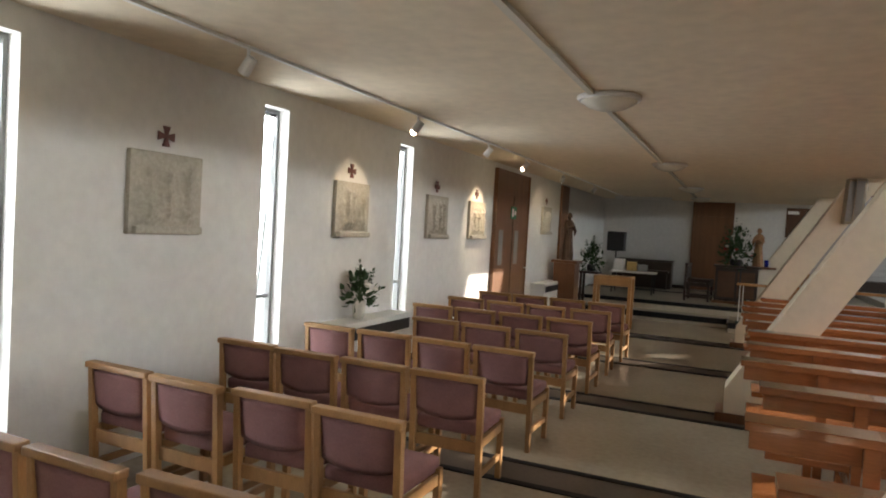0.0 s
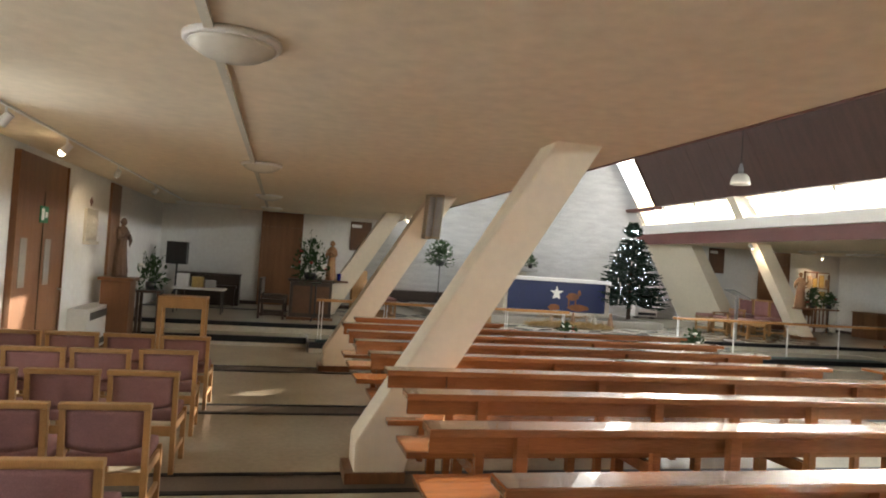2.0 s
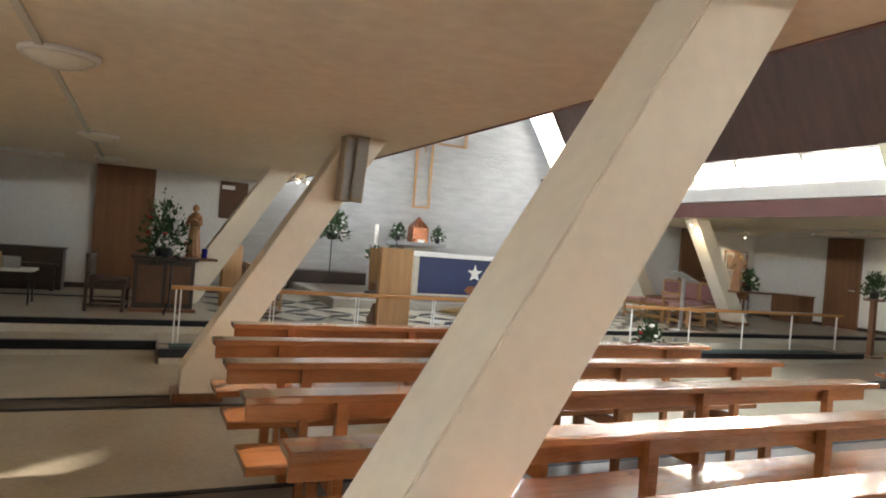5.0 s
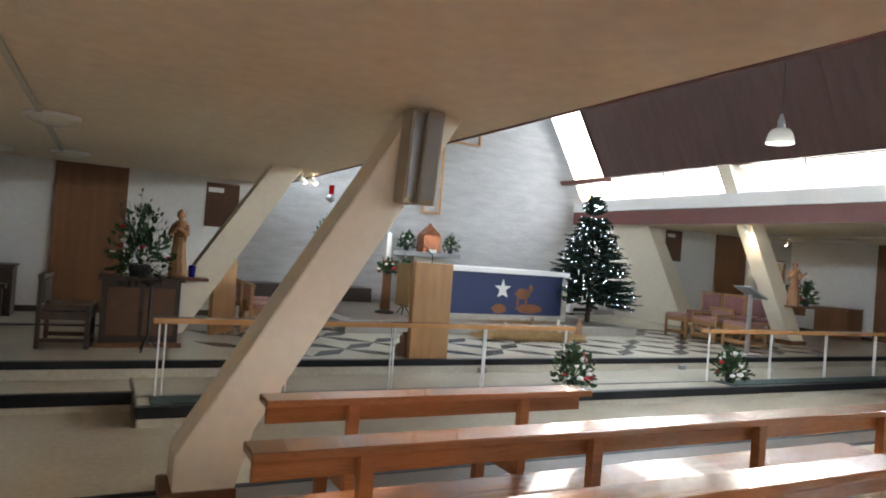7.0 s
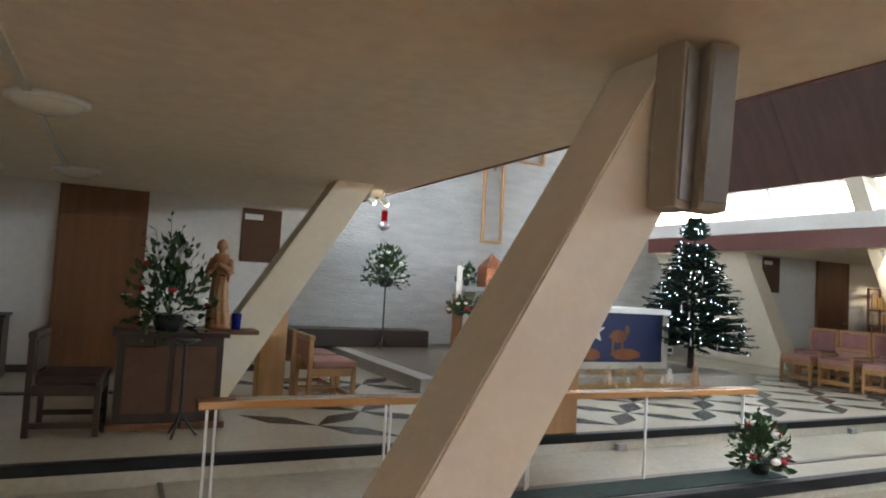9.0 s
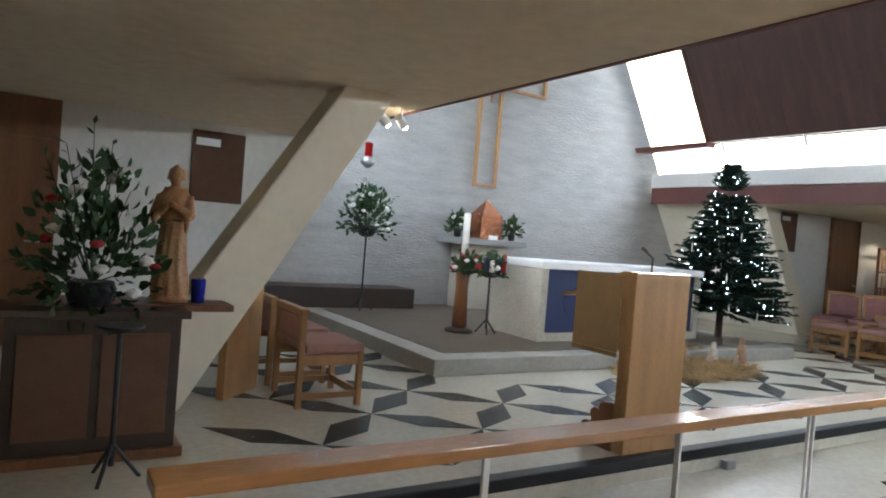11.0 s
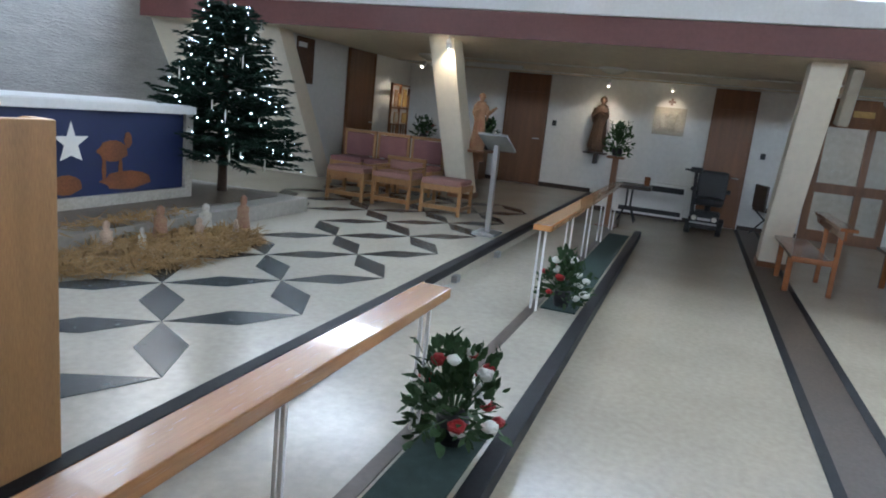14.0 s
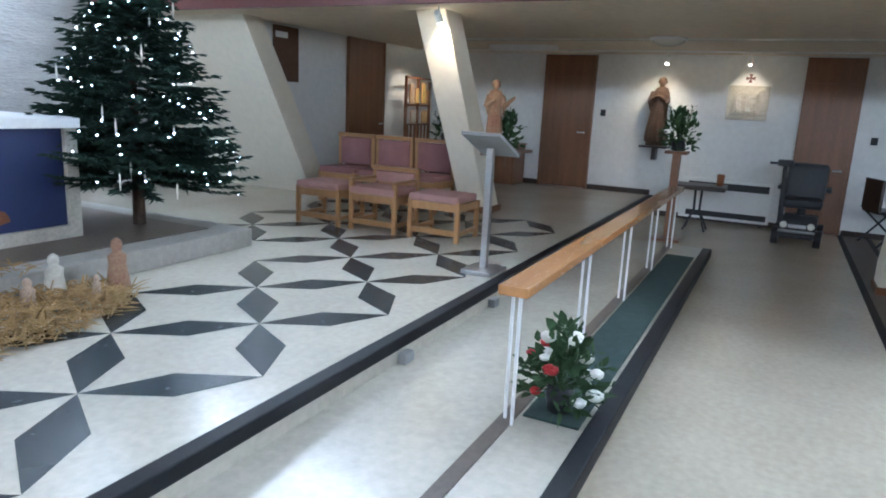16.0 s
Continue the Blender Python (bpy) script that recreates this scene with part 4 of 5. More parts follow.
# shelves carried by the front columns, each with a statue
for mirror in (0, 1):
    f = (lambda x: 2 * MID - x) if mirror else (lambda x: x)
    a, b = sorted((f(-0.42), f(0.62)))
    t = thing("column_shelf", (0, 14.2, 0.99), "oak shelf fixed to the slanted column", "shelf")
    part("board", box(a, b, -0.32, 0.04, 0, 0.035, 0.006), "door", t)
    part("bracket", box(f(0.2) - 0.02, f(0.2) + 0.02, -0.2, 0.04, -0.14, -0.002), "door", t)
statue((0.30, 14.0, 1.027), 0.74, "gildclay", "carved gilded statue of a robed woman on a shelf", rz=-25)
statue((10.62, 14.02, 1.027), 0.80, "robe", "painted statue of a robed figure on a shelf", rz=-60, raised=True)
arrangement("flower_arrangement", (10.95, 14.0, 1.027), "green and white flowers beside the statue", 0.16, 0.42, 6, 1, 31, 140)
single("votive_glass", lathe([(0.035, 0), (0.04, 0.12), (0.035, 0.13)], 12), "blue", (0.45, 14.0, 1.027), "deep blue votive candle glass on the shelf", "candle")
statue((RIGHT - 0.16, 12.88, 1.06), 1.02, "brownrobe", "brown-robed wooden statue on a wall bracket", rz=-90, wide=1.25, lean=0.03)
t = thing("wall_bracket", (RIGHT, 12.88, 1.0), "small dark wooden wall bracket", "bracket")
part("board", box(-0.32, -0.001, -0.2, 0.2, 0.03, 0.058), "darkwood", t)
part("stay", box(-0.2, -0.001, -0.03, 0.03, -0.15, 0.028), "darkwood", t)
statue((-2.82, 11.75, 0.98), 0.86, "brownrobe", "brown-robed painted statue on a wooden pedestal", rz=60)
t = thing("pedestal", (-2.82, 11.75, 0), "dark wooden pedestal under the statue", "pedestal")
part("column", box(-0.19, 0.19, -0.19, 0.19, 0, 0.93, 0.01), "door", t)
part("top", box(-0.23, 0.23, -0.23, 0.23, 0.932, 0.978, 0.008), "door", t)
arrangement("potted_plant", (-2.45, 12.05, 0.80), "leafy green plant on a stool", 0.2, 0.5, 3, 0, 33, 120)
t = thing("stool", (-2.45, 12.05, 0), "small dark wooden plant stool", "stool")
part("top", box(-0.17, 0.17, -0.17, 0.17, 0.76, 0.798, 0.006), "darkwood", t)
for a in (-0.14, 0.14):
    for b in (-0.14, 0.14):
        part("leg", box(a - 0.02, a + 0.02, b - 0.02, b + 0.02, 0, 0.758), "darkwood", t)

# reading desk and flowers by the front column
t = thing("prayer_desk", (-0.2, 13.72, 0.3), "dark wooden prayer desk beside the column", "desk")
part("front", box(-0.22, 0.52, -0.03, 0.0, 0.05, 0.68), "darkwood", t)
for a, b in ((-0.17, 0.13), (0.17, 0.47)):
    part("panel", box(a, b, -0.042, -0.031, 0.12, 0.61, 0.004), "board", t, "brown raised panel")
for a in (-0.22, 0.48):
    part("side", box(a, a + 0.04, 0.0, 0.30, 0.05, 0.68), "darkwood", t)
part("top", box(-0.26, 0.56, -0.06, 0.33, 0.682, 0.72, 0.006), "darkwood", t)
part("foot", box(-0.26, 0.56, -0.06, 0.33, 0.0, 0.048, 0.006), "door", t)
arrangement("flower_arrangement", (-0.08, 13.85, 1.022), "tall arrangement of red and white flowers on the desk", 0.30, 0.72, 10, 6, 35, 330)
stand((0.02, 13.45, 0.3), 0.66, "scrolled black iron stand", 0.12)


def church_chair(at, rz, label, arms=False, mat="fabric", group="sanctuary chairs", back=0.64, wood="chairwood"):
    t = thing("sanctuary_chair", at, label, "chair", group, rz)
    w, d = 0.52, 0.46
    for x in (0, w - 0.04):
        part("leg", box(x, x + 0.04, 0, 0.04, 0, 0.46 if arms else 0.37, 0.004), wood, t)
        part("leg", box(x, x + 0.04, d - 0.04, d, 0, back or 0.35, 0.004), wood, t)
        part("side_rail", box(x + 0.005, x + 0.035, 0.04, d - 0.04, 0.28, 0.35), wood, t)
        part("side_rail", box(x + 0.005, x + 0.035, 0.04, d - 0.04, 0.06, 0.10), wood, t)
        if arms:
            part("arm", box(x - 0.005, x + 0.045, -0.01, d - 0.04, 0.462, 0.49, 0.006), wood, t)
    part("front_rail", box(0.04, w - 0.04, 0.005, 0.035, 0.28, 0.35), wood, t)
    part("front_rail", box(0.04, w - 0.04, 0.005, 0.035, 0.06, 0.11), wood, t)
    part("seat", box(0.01, w - 0.01, -0.01, d - 0.05, 0.352, 0.42, 0.022), mat, t)
    if back:
        part("backrest", box(0.04, w - 0.04, d - 0.05, d - 0.005, 0.43, back - 0.04, 0.014), mat, t)
        part("top_rail", box(-0.004, w + 0.004, d - 0.05, d + 0.005, back - 0.035, back + 0.01, 0.008), wood, t)
    return t


for k, y in enumerate((15.42, 14.80, 14.16)):
    church_chair((8.98 + 0.02 * k, y, 0.305), -90, "light beech chair with a dusty pink seat", arms=(k == 1), back=0.58 if k == 1 else 0, mat="pink")
for y in (16.15, 15.6, 15.05):
    church_chair((10.3, y, 0.305), -90, "beech chair with a tall mauve padded back", back=0.80)
church_chair((1.62, 14.3, 0.305), 90, "beech chair with a pale pink seat beside the screen", mat="pink")
church_chair((1.62, 14.95, 0.305), 90, "beech chair with a pale pink seat beside the screen", mat="pink")
church_chair((-0.5, 13.5, 0.305), 85, "dark wooden chair beside the prayer desk", mat="darkwood", wood="darkwood", back=0.7)
single("wooden_screen", box(-0.22, 0.22, -0.03, 0.03, 0, 0.92, 0.006), "oak", (0.92, 14.8, 0.302), "oak panel screen standing by the column", "screen", rz=45)

# metal music lectern
t = thing("music_stand", (8.28, 13.06, 0.302), "grey metal reading stand on a square foot", "lectern")
part("foot", box(-0.16, 0.16, -0.12, 0.12, 0, 0.03, 0.006), "metal", t)
part("pole", box(-0.025, 0.025, -0.025, 0.025, 0.03, 0.92, 0.004), "metal", t)
part("plate", box(-0.22, 0.22, -0.15, 0.15, -0.012, 0.012, 0.003, Matrix.Translation((0, 0, 0.95)) @ Matrix.Rotation(radians(22), 4, "Y")), "grey", t)

# small boxes at the foot of the step
for x in (3.55, 6.72, 7.95):
    single("floor_box", box(-0.05, 0.05, -0.05, 0.0, 0, 0.06, 0.008), "grey", (x, 12.855, 0.151), "small grey socket box at the foot of the step", "box", "floor boxes")


# ---- ceiling lamps, conduit, track lights ----
def dome(at):
    t = thing("ceiling_lamp", at, "round opal ceiling lamp with a white rim, unlit", "lamp", "ceiling lamps")
    part("rim", lathe([(0.20, -0.03), (0.21, -0.02), (0.21, 0.0)], 28), "trim", t)
    part("bowl", lathe([(0.01, -0.095), (0.07, -0.09), (0.13, -0.072), (0.175, -0.045), (0.195, -0.02)], 28), "lampglass", t)
    return t


for y in (0.3, 4.52, 8.65, 12.5, 15.4):
    dome((-0.87, y, CEIL - 0.001))
    dome((2 * MID + 0.87, y, CEIL - 0.001))
for x in (-0.95, 2 * MID + 0.95):
    struct("trim", box(x - 0.02, x + 0.02, -6.3, 15.4, CEIL - 0.022, CEIL - 0.0005), "lampglass", "cable trunking along the ceiling")
for x in (LEFT + 0.62, RIGHT - 0.62):
    struct("trim", box(x - 0.014, x + 0.014, -6.3, BACK, CEIL - 0.018, CEIL - 0.0005), "trim", "white lighting track")
single("fluorescent_batten", box(-0.62, 0.62, -0.05, 0.05, -0.06, 0, 0.01), "trim", (-2.1, 15.6, CEIL - 0.001), "long fluorescent fitting under the ceiling", "lamp")
single("fluorescent_batten", box(-0.05, 0.05, -0.5, 0.5, -0.06, 0, 0.01), "trim", (12.9, 14.6, CEIL - 0.001), "long fluorescent fitting under the ceiling", "lamp")


def spotlight(at, target, lit, power=0.0, size=60):
    at = Vector(at)
    d = (Vector(target) - at).normalized()
    t = thing("spotlight", tuple(at), "small white spotlight on the ceiling track" + (", lit" if lit else ""), "lamp", "spotlights")
    part("arm", rod(bmesh.new(), (0, 0, 0), (0, 0, -0.07), 0.009), "trim", t)
    h = Vector((0, 0, -0.09))
    part("can", rod(bmesh.new(), h - d * 0.05, h + d * 0.05, 0.03, 0.036, 14), "trim", t)
    part("lamp_face", rod(bmesh.new(), h + d * 0.051, h + d * 0.056, 0.03, 0.03, 14), "bulb" if lit else "lampglass", t)
    if lit:
        part("bulb", ball(bmesh.new(), h + d * 0.06, 0.026, 2), "bulb", t)
    if power:
        spot_lamp(at + h + d * 0.12, target, power, size)


tx = LEFT + 0.62
for y, tgt, lit, pw in ((2.9, 2.93, False, 0), (5.0, 5.0, True, 9), (6.7, 6.78, False, 0), (8.05, 8.0, True, 30), (9.95, 11.3, True, 16), (12.3, 11.8, False, 0)):
    spotlight((tx, y, CEIL - 0.018), (LEFT, tgt, 1.6), lit, pw)
spotlight((RIGHT - 0.62, 12.75, CEIL - 0.018), (RIGHT - 0.1, 12.9, 1.6), True, 10, 90)
spotlight((RIGHT - 0.62, 11.7, CEIL - 0.018), (RIGHT, 11.7, 1.85), True, 8)
spotlight((RIGHT - 0.62, 8.6, CEIL - 0.018), (RIGHT, 7.7, 1.6), True, 14)
spotlight((9.35, 14.1, CEIL - 0.001), (10.0, 14.25, 1.9), True, 16, 70)
spotlight((12.95, 15.9, CEIL - 0.001), (13.3, BACK, 1.5), True, 16)
for x in (1.72, 1.86):
    spotlight((x, 14.5, CEIL - 0.001), (4.5, 16.3, 0.9), True, 10)


# ---- reliefs on the walls ----
def relief(at, rz, label, seed):
    g = random.Random(seed)
    t = thing("stone_relief", at, label, "relief", "wall reliefs", rz)
    part("slab", box(-0.27, 0.27, -0.036, 0, -0.24, 0.24, 0.006), "relief", t)
    part("ledge", box(-0.25, 0.25, -0.075, -0.037, -0.235, -0.19, 0.008), "relief", t)
    bm = bmesh.new()
    nx, nz = 44, 40
    figures = [(0.2 + 0.3 * k + g.uniform(-0.06, 0.06), g.uniform(0.55, 0.78), g.uniform(0.07, 0.11)) for k in range(3)]
    grid = []
    for j in range(nz + 1):
        for i in range(nx + 1):
            u, v = i / nx, j / nz
            edge = min(u, 1 - u, v, 1 - v) * 6
            q = 0.010 + 0.014 * noise.fractal(Vector((u * 7 + seed * 7, v * 6, seed)), 0.8, 2.2, 4)
            for cx, top, wd in figures:
                body = math.exp(-((u - cx) / (wd * (1.25 - 0.5 * v))) ** 2) * (1 if v < top else math.exp(-((v - top) / 0.03) ** 2))
                face = math.exp(-((u - cx) / 0.05) ** 2 - ((v - top - 0.07) / 0.06) ** 2)
                q += 0.034 * body * (0.8 + 0.2 * math.sin(60 * (u - cx) + 5 * v)) + 0.036 * face
            q = max(0, q) * min(1, edge)
            grid.append(bm.verts.new((-0.22 + 0.44 * u, -0.038 - q, -0.18 + 0.39 * v)))
    for j in range(nz):
        for i in range(nx):
            k = j * (nx + 1) + i
            bm.faces.new((grid[k], grid[k + 1], grid[k + nx + 2], grid[k + nx + 1])).smooth = True
    part("carving", bm, "relief", t, "worn carved scene")
    c = thing("wall_crosslet", (at[0], at[1], at[2] + 0.34), "small dark metal cross above the relief", "cross", "small wall crosses", rz)
    for a in range(4):
        m = Matrix.Rotation(a * math.pi / 2, 4, "Y")
        bm = bmesh.new()
        vs = [bm.verts.new(m @ Vector(p)) for p in ((-0.008, -0.012, 0.004), (0.008, -0.012, 0.004), (0.026, -0.012, 0.06), (-0.026, -0.012, 0.06), (-0.008, -0.001, 0.004), (0.008, -0.001, 0.004), (0.026, -0.001, 0.06), (-0.026, -0.001, 0.06))]
        for q in ((0, 1, 2, 3), (7, 6, 5, 4), (1, 0, 4, 5), (2, 1, 5, 6), (3, 2, 6, 7), (0, 3, 7, 4)):
            bm.faces.new([vs[i] for i in q])
        part("arm", bm, "maroon", c)


for k, y in enumerate((2.93, 4.99, 6.78, 8.0, 11.33)):
    relief((LEFT, y, 1.55 if k < 4 else 1.65), 90, "pale cast stone relief panel on the white wall", k + 1)
for k, y in enumerate((11.7, 7.6)):
    relief((RIGHT, y, 1.73 if k == 0 else 1.6), -90, "pale cast stone relief panel on the white wall", k + 7)


# ---- convector heaters ----
def heater(at, rz, w, h, d=0.24):
    t = thing("convector_heater", at, "white convector heater with dark grilles", "heater", "heaters", rz)
    part("case", box(-w / 2, w / 2, -d, 0, 0.05, h, 0.008), "trim", t)
    part("grille", box(-w / 2 + 0.1, w / 2 - 0.04, -d - 0.006, -d - 0.001, h - 0.15, h - 0.05), "blackplastic", t)
    part("grille", box(-w / 2 + 0.1, w / 2 - 0.04, -d - 0.006, -d - 0.001, 0.09, 0.17), "blackplastic", t)
    for a in (-w / 2 + 0.1, w / 2 - 0.1):
        part("foot", box(a - 0.03, a + 0.03, -d + 0.03, -0.02, 0, 0.049), "blackplastic", t)


heater((LEFT, 5.15, 0), 90, 1.36, 0.60)
heater((LEFT, 11.2, 0), 90, 1.1, 0.60)
heater((RIGHT, 11.82, 0), -90, 1.22, 0.64, 0.14)
heater((9.55, ALTAR_WALL, 0.3), 0, 0.7, 0.62)
arrangement("vase_of_flowers", (LEFT + 0.14, 5.0, 0.605), "glass vase of white flowers on the heater", 0.15, 0.40, 6, 0, 41, 75, "lampglass", 0.16)


# ---- west aisle end: table, speaker, piano, boards ----
t = thing("small_lectern", (-2.08, 10.5, 0), "light oak reading desk with an open frame", "desk")
part("top", box(0, 0.58, -0.02, 0.36, 0.80, 0.83, 0.005), "oak", t)
part("apron", box(0.05, 0.53, 0.0, 0.03, 0.68, 0.798), "oak", t)
for a in (0, 0.53):
    for b in (0, 0.30):
        part("leg", box(a, a + 0.05, b, b + 0.05, 0, 0.798, 0.004), "oak", t)
t = thing("upright_piano", (-2.05, 16.2, 0.3), "dark upright piano against the end wall", "piano")
part("case", box(-0.6, 0.62, -0.1, 0.35, 0, 0.62, 0.01), "darkwood", t)
part("lid", box(-0.62, 0.64, -0.12, 0.36, 0.622, 0.65, 0.006), "darkwood", t)
part("keyboard", box(-0.55, 0.57, -0.3, -0.102, 0.36, 0.42, 0.006), "darkwood", t)
for a in (-0.5, 0.48):
    part("leg", box(a, a + 0.06, -0.28, -0.2, 0, 0.358), "darkwood", t)
t = thing("folding_table", (-2.1, 14.2, 0.3), "small table covered with a white cloth", "table")
part("top", box(-0.35, 0.55, -0.25, 0.25, 0.42, 0.45, 0.005), "white", t)
for a in (-0.3, 0.5):
    for b in (-0.2, 0.2):
        part("leg", rod(bmesh.new(), (a, b, 0), (a, b, 0.42), 0.012), "blackplastic", t)
for k, x in enumerate((-2.3, -2.05, -1.85)):
    single("folder", box(-0.1, 0.1, -0.09, 0.09, 0, 0.24 - 0.05 * k, 0.006), ("white", "gold", "grey")[k], (x, 14.25, 0.752), "upright paper folder on the table", "folder", rz=10 * k)
t = thing("loudspeaker", (-2.62, 15.6, 0.3), "black loudspeaker on a thin stand", "speaker")
part("cabinet", box(-0.19, 0.19, -0.16, 0.16, 0.82, 1.26, 0.01), "blackplastic", t)
part("pole", rod(bmesh.new(), (0, 0, 0.1), (0, 0, 0.82), 0.018), "blackplastic", t)
for k in range(3):
    part("foot", rod(bmesh.new(), (0, 0, 0.35), (0.28 * math.cos(k * 2.1), 0.28 * math.sin(k * 2.1), 0.0), 0.01), "blackplastic", t)


def notice(at, w, h):
    t = thing("notice_board", at, "brown notice board with a small white label", "board", "notice boards")
    part("panel", box(-w / 2, w / 2, -0.02, -0.001, 0, h, 0.003), "board", t)
    part("label", box(-w / 2 + 0.03, -w / 2 + 0.25, -0.024, -0.0205, h - 0.14, h - 0.07), "white", t)


notice((1.11, BACK, 1.64), 0.48, 0.66)
notice((10.42, BACK, 1.70), 0.46, 0.65)
# icon with a gilt frame and rails by the east end wall
t = thing("icon_stand", (13.45, 16.5, 0.3), "slatted wooden rack holding small framed pictures", "stand")
for a in (-0.50, -0.12, 0.27):
    part("post", box(a, a + 0.03, -0.02, 0.02, 0, 1.62 if a < 0.2 else 1.56, 0.003), "door", t)
for z in (0.12, 0.86, 1.16, 1.58):
    part("cross_rail", box(-0.47, 0.27, -0.03, 0.018, z, z + 0.03, 0.003), "door", t)
for k in range(6):
    part("slat", box(-0.43 + 0.115 * k, -0.40 + 0.115 * k, -0.012, 0.012, 0.151, 0.858), "door", t)
for k, (a, z, w, h, mat) in enumerate(((-0.44, 1.2, 0.14, 0.30, "paleclay"), (-0.27, 1.2, 0.13, 0.24, "gold"), (-0.07, 1.2, 0.16, 0.33, "gold"), (0.12, 1.2, 0.12, 0.22, "robe"), (-0.4, 0.9, 0.18, 0.2, "relief"), (-0.05, 0.9, 0.2, 0.2, "gold"))):
    pic = part("picture", box(a, a + w, -0.05, -0.034, z, z + h, 0.003), "oak", t, "small picture in a wooden frame")
    part("image", box(a + 0.015, a + w - 0.015, -0.053, -0.0505, z + 0.015, z + h - 0.015), mat, pic)
arrangement("flower_arrangement", (13.2, 15.9, 0.95), "green flower arrangement on a tall stand", 0.2, 0.4, 5, 2, 43, 150)
stand((13.2, 15.9, 0.302), 0.612, "thin black metal flower stand", 0.14)
t = thing("cabinet", (13.75, 14.95, 0.302), "low wooden cabinet against the wall", "cabinet")
part("body", box(0, 0.52, 0, 0.75, 0, 0.62, 0.006), "door", t)
part("top", box(-0.02, 0.53, -0.02, 0.77, 0.622, 0.65, 0.005), "door", t)
for a in (0.02, 0.39):
    part("door", box(-0.016, -0.001, a, a + 0.34, 0.05, 0.58, 0.003), "door", t)

# ---- east side: scooter, table, plant stand ----
t = thing("mobility_scooter", (13.35, 10.85, 0), "parked black mobility scooter with front lights", "scooter", rz=-4)
deck = prism_xz([(-0.5, 0.14), (-0.46, 0.10), (0.38, 0.10), (0.42, 0.2), (0.40, 0.32), (0.0, 0.34), (-0.06, 0.19), (-0.34, 0.17), (-0.40, 0.30), (-0.47, 0.31)], -0.2, 0.2)
bmesh.ops.bevel(deck, geom=deck.edges[:], offset=0.018, segments=2, affect="EDGES")
part("deck", deck, "blackplastic", t)
seat = part("seat", box(-0.14, 0.28, -0.23, 0.23, 0.44, 0.55, 0.045), "blackplastic", t, "padded black vinyl seat")
part("backrest", box(0.20, 0.32, -0.235, 0.235, 0.52, 1.0, 0.05, Matrix.Translation((0.2, 0, 0.52)) @ Matrix.Rotation(radians(8), 4, "Y") @ Matrix.Translation((-0.2, 0, -0.52))), "blackplastic", t)
part("seat_post", rod(bmesh.new(), (0.1, 0, 0.33), (0.1, 0, 0.44), 0.05, 0.05, 14), "blackplastic", t)
for a in (-0.27, 0.27):
    part("armrest", box(-0.1, 0.22, a - 0.03, a + 0.03, 0.66, 0.71, 0.016), "blackplastic", t)
part("tiller", rod(bmesh.new(), (-0.40, 0.2, 0.28), (-0.22, 0.24, 0.98), 0.032, 0.026, 12), "blackplastic", t)
head = part("control_head", box(-0.28, -0.16, 0.15, 0.33, 0.96, 1.04, 0.02), "blackplastic", t)
part("handlebar", rod(bmesh.new(), (-0.2, 0.06, 0.99), (-0.2, 0.42, 0.99), 0.017), "blackplastic", head)
part("bumper", rod(bmesh.new(), (-0.525, -0.2, 0.20), (-0.525, 0.2, 0.20), 0.016, 0.016, 10), "metal", t, "chrome bumper bar")
part("front_trim", box(-0.486, -0.474, -0.1, 0.1, 0.24, 0.28, 0.004), "metal", t)
for a in (-0.15, 0.15):
    part("headlight", lathe([(0.042, 0), (0.040, 0.02), (0.02, 0.032)], 14, bm=None), "lampglass", t).matrix_basis = pose(-0.470 * S, a * S, 0.27 * S, 0, -90, 0)
for a in (-0.34, 0.26):
    for b in (-0.235, 0.235):
        w = part("wheel", rod(bmesh.new(), (a, b - 0.04, 0.11), (a, b + 0.04, 0.11), 0.11, n=24), "blackplastic", t)
        part("rim", rod(bmesh.new(), (a, b - 0.043, 0.11), (a, b + 0.043, 0.11), 0.055, n=16), "grey", w)
t = thing("side_table", (13.35, 12.1, 0), "small dark table on curved iron legs", "table")
part("top", box(-0.24, 0.24, -0.34, 0.34, 0.56, 0.62, 0.008), "darkwood", t)
for k in range(4):
    a = k * math.pi / 2 + 0.78
    bm = rod(bmesh.new(), (0.06 * math.cos(a), 0.06 * math.sin(a), 0.56), (0.05 * math.cos(a), 0.05 * math.sin(a), 0.28), 0.012)
    rod(bm, (0.05 * math.cos(a), 0.05 * math.sin(a), 0.28), (0.2 * math.cos(a), 0.2 * math.sin(a), 0.0), 0.012)
    part("leg", bm, "blackplastic", t)
single("votive_candle", lathe([(0.045, 0), (0.05, 0.14), (0.045, 0.15)], 12), "orange", (13.4, 11.85, 0.622), "amber votive candle glass on the table", "candle")
t = thing("plant_stand", (12.3, 12.3, 0), "tall slim wooden plant stand", "stand")
part("shaft", box(-0.045, 0.045, -0.045, 0.045, 0.03, 1.06), "door", t)
part("top", box(-0.13, 0.13, -0.13, 0.13, 1.062, 1.1, 0.006), "door", t)
part("foot", box(-0.16, 0.16, -0.16, 0.16, 0, 0.03), "door", t)
arrangement("potted_plant", (12.3, 12.3, 1.102), "leafy green plant on the tall stand", 0.22, 0.46, 2, 0, 45, 220)
# folding chair: seat, back and crossed side frames, without wheels
t = thing("wheelchair", (13.85, 9.85, 0), "dark folding chair with crossed legs by the door", "wheelchair", rz=20)
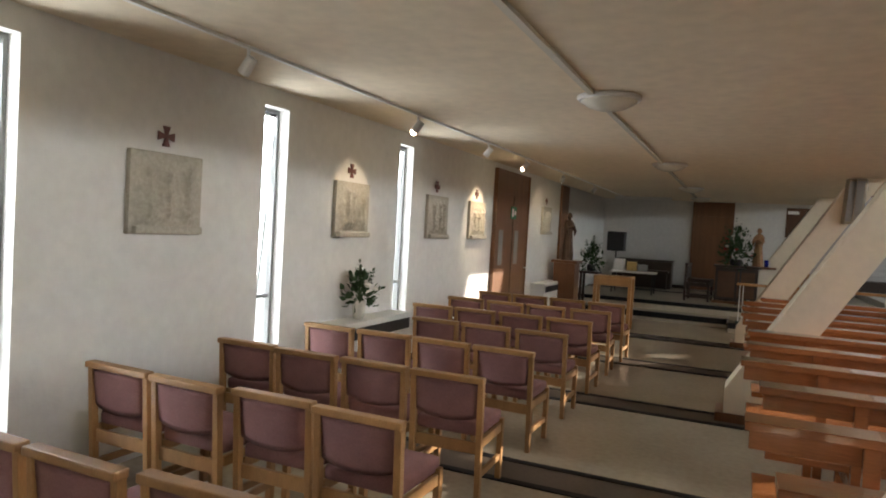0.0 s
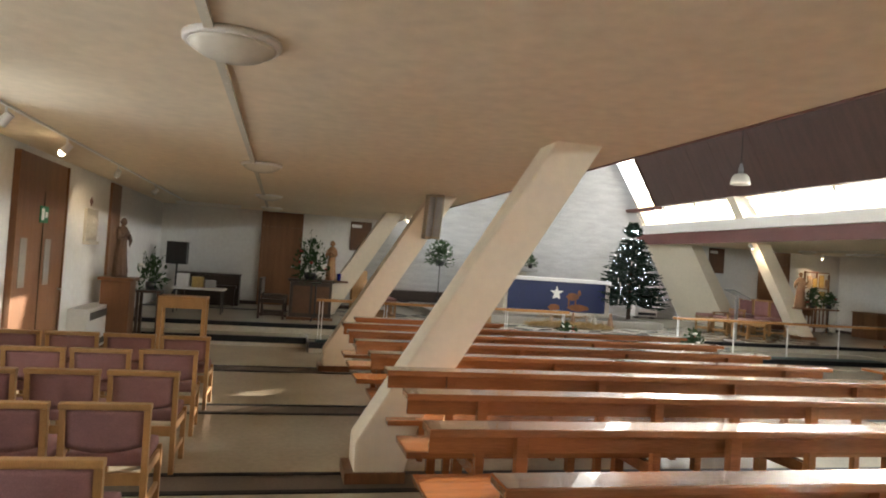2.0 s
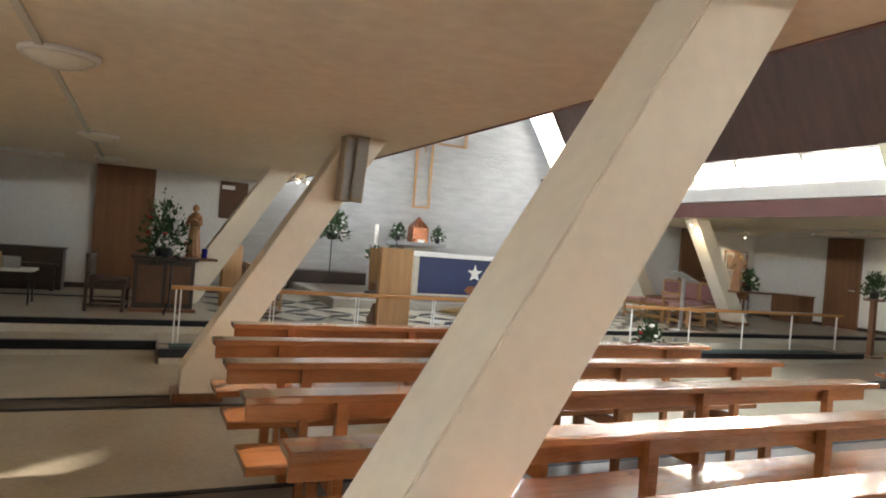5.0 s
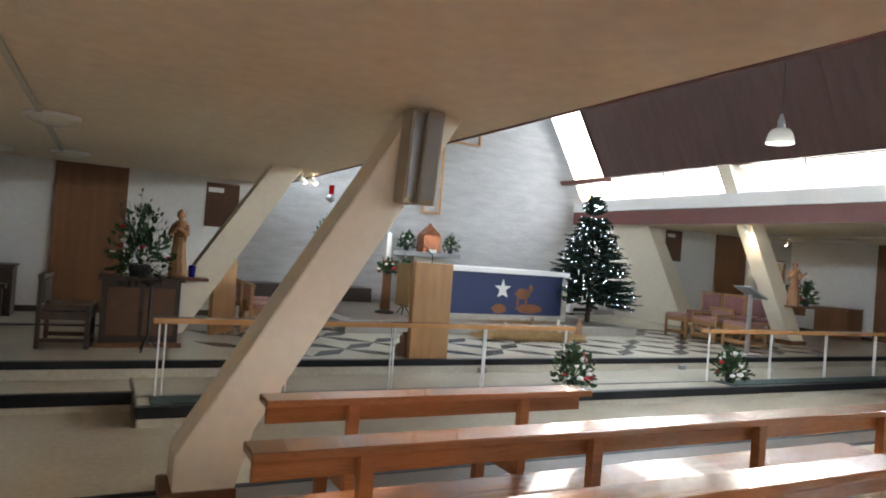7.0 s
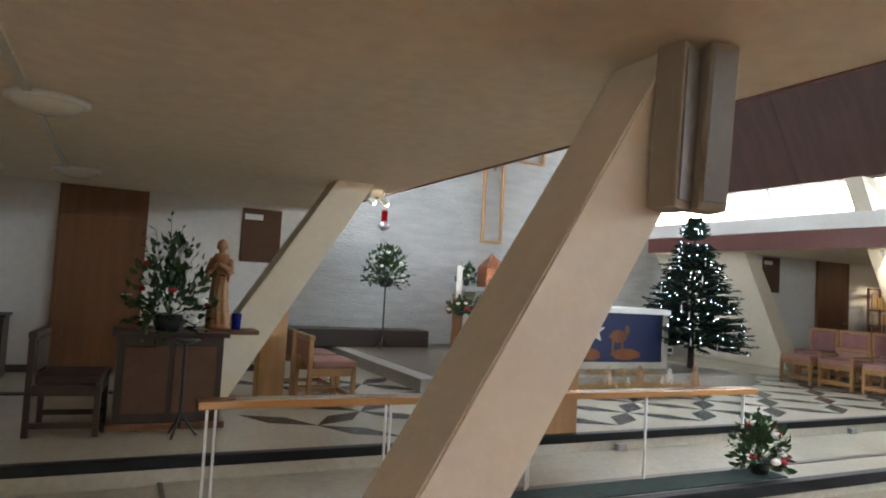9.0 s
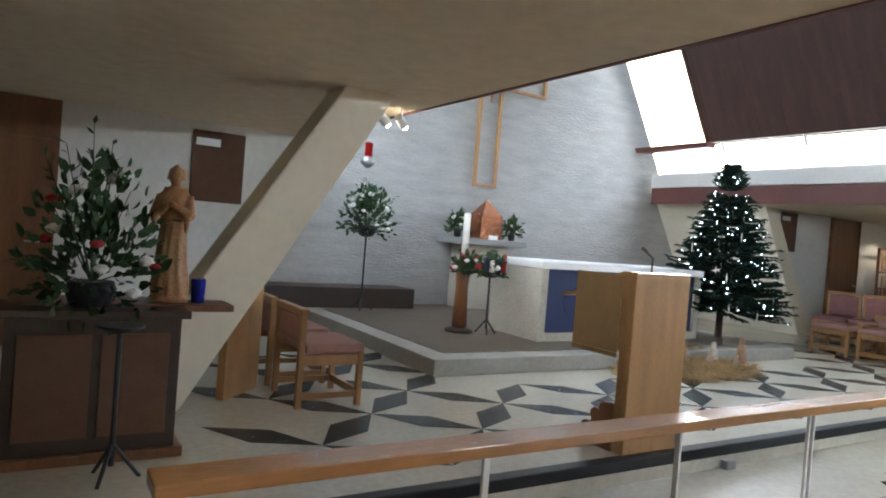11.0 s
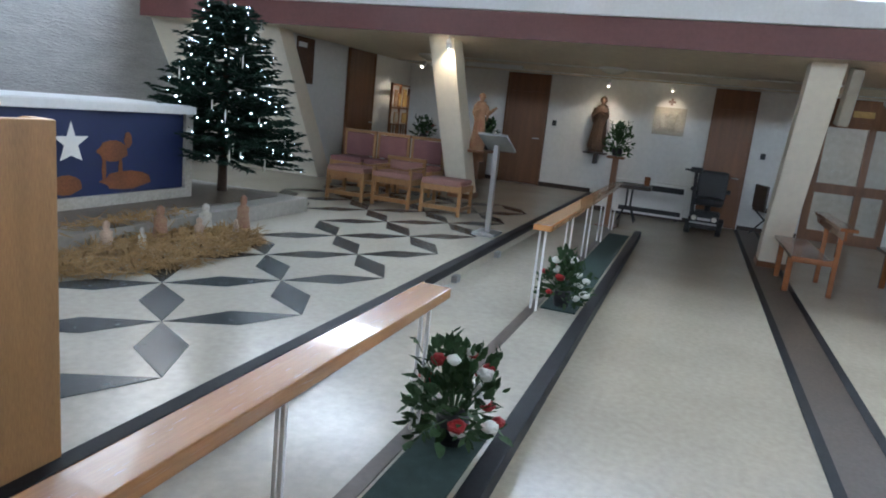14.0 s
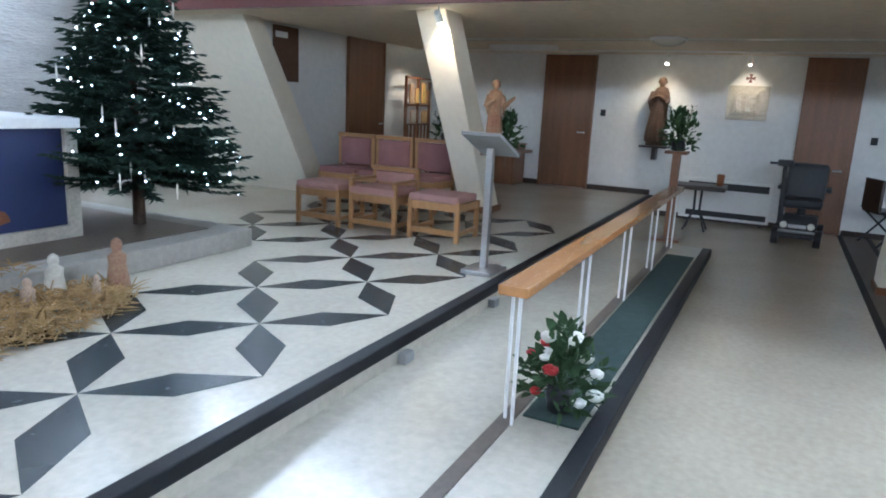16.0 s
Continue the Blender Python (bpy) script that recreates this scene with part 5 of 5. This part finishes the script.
part("seat", box(-0.22, 0.22, -0.22, 0.22, 0.42, 0.46), "darkwood", t)
part("backrest", box(-0.22, 0.22, 0.2, 0.24, 0.46, 0.85, 0.01), "darkwood", t)
for a in (-0.24, 0.24):
    bm = rod(bmesh.new(), (a, -0.25, 0.05), (a, 0.2, 0.45), 0.014)
    rod(bm, (a, 0.2, 0.0), (a, -0.2, 0.45), 0.014)
    part("side_frame", bm, "blackplastic", t)
for y in (13.73, 10.1):
    single("light_switch", box(-0.012, -0.001, -0.04, 0.04, -0.05, 0.05, 0.003), "blackplastic", (RIGHT, y, 1.5 if y > 12 else 1.3), "dark light switch plate on the wall", "switch", "light switches")


# ---- column loudspeakers ----
def line_speaker(x, y, ry, n=2):
    t = thing("column_loudspeaker", (x, y, 1.78), "pair of beige column loudspeakers on the slanted column", "speaker", "column speakers")
    for k in range(n):
        m = Matrix.Translation((0.15 * k - 0.02, -0.05 * k, 0)) @ Matrix.Rotation(radians(14 - 30 * k), 4, "Z") @ Matrix.Rotation(radians(ry), 4, "Y")
        part("cabinet", box(-0.055, 0.055, -0.13, -0.02, 0.0, 0.58, 0.012, m), "speaker", t)
        part("grille", box(-0.042, 0.042, -0.138, -0.1305, 0.03, 0.55, 0.0, m), "grey", t)


line_speaker(1.22, 10.09, 3)
line_speaker(2 * MID - 1.38, 9.89, -12, 1)


# ---- pendant lamps ----
def pendant(at, top):
    t = thing("pendant_lamp", at, "clear ribbed glass pendant lamp with a grey housing", "lamp", "pendant lamps")
    part("shade", lathe([(0.178, 0.0), (0.172, 0.06), (0.15, 0.14), (0.11, 0.19), (0.05, 0.21)], 22), "lampglass", t)
    part("housing", lathe([(0.05, 0.21), (0.045, 0.30), (0.015, 0.40)], 16), "grey", t)
    part("cord", rod(bmesh.new(), (0, 0, 0.40), (0, 0, top - at[2]), 0.006, 0.006, 6), "blackplastic", t)


for y in (12.2, 8.0, 3.9):
    pendant((7.55, y, 3.3), 6.4)
    pendant((2 * MID - 7.55, y, 3.3), 6.4)

inlay()
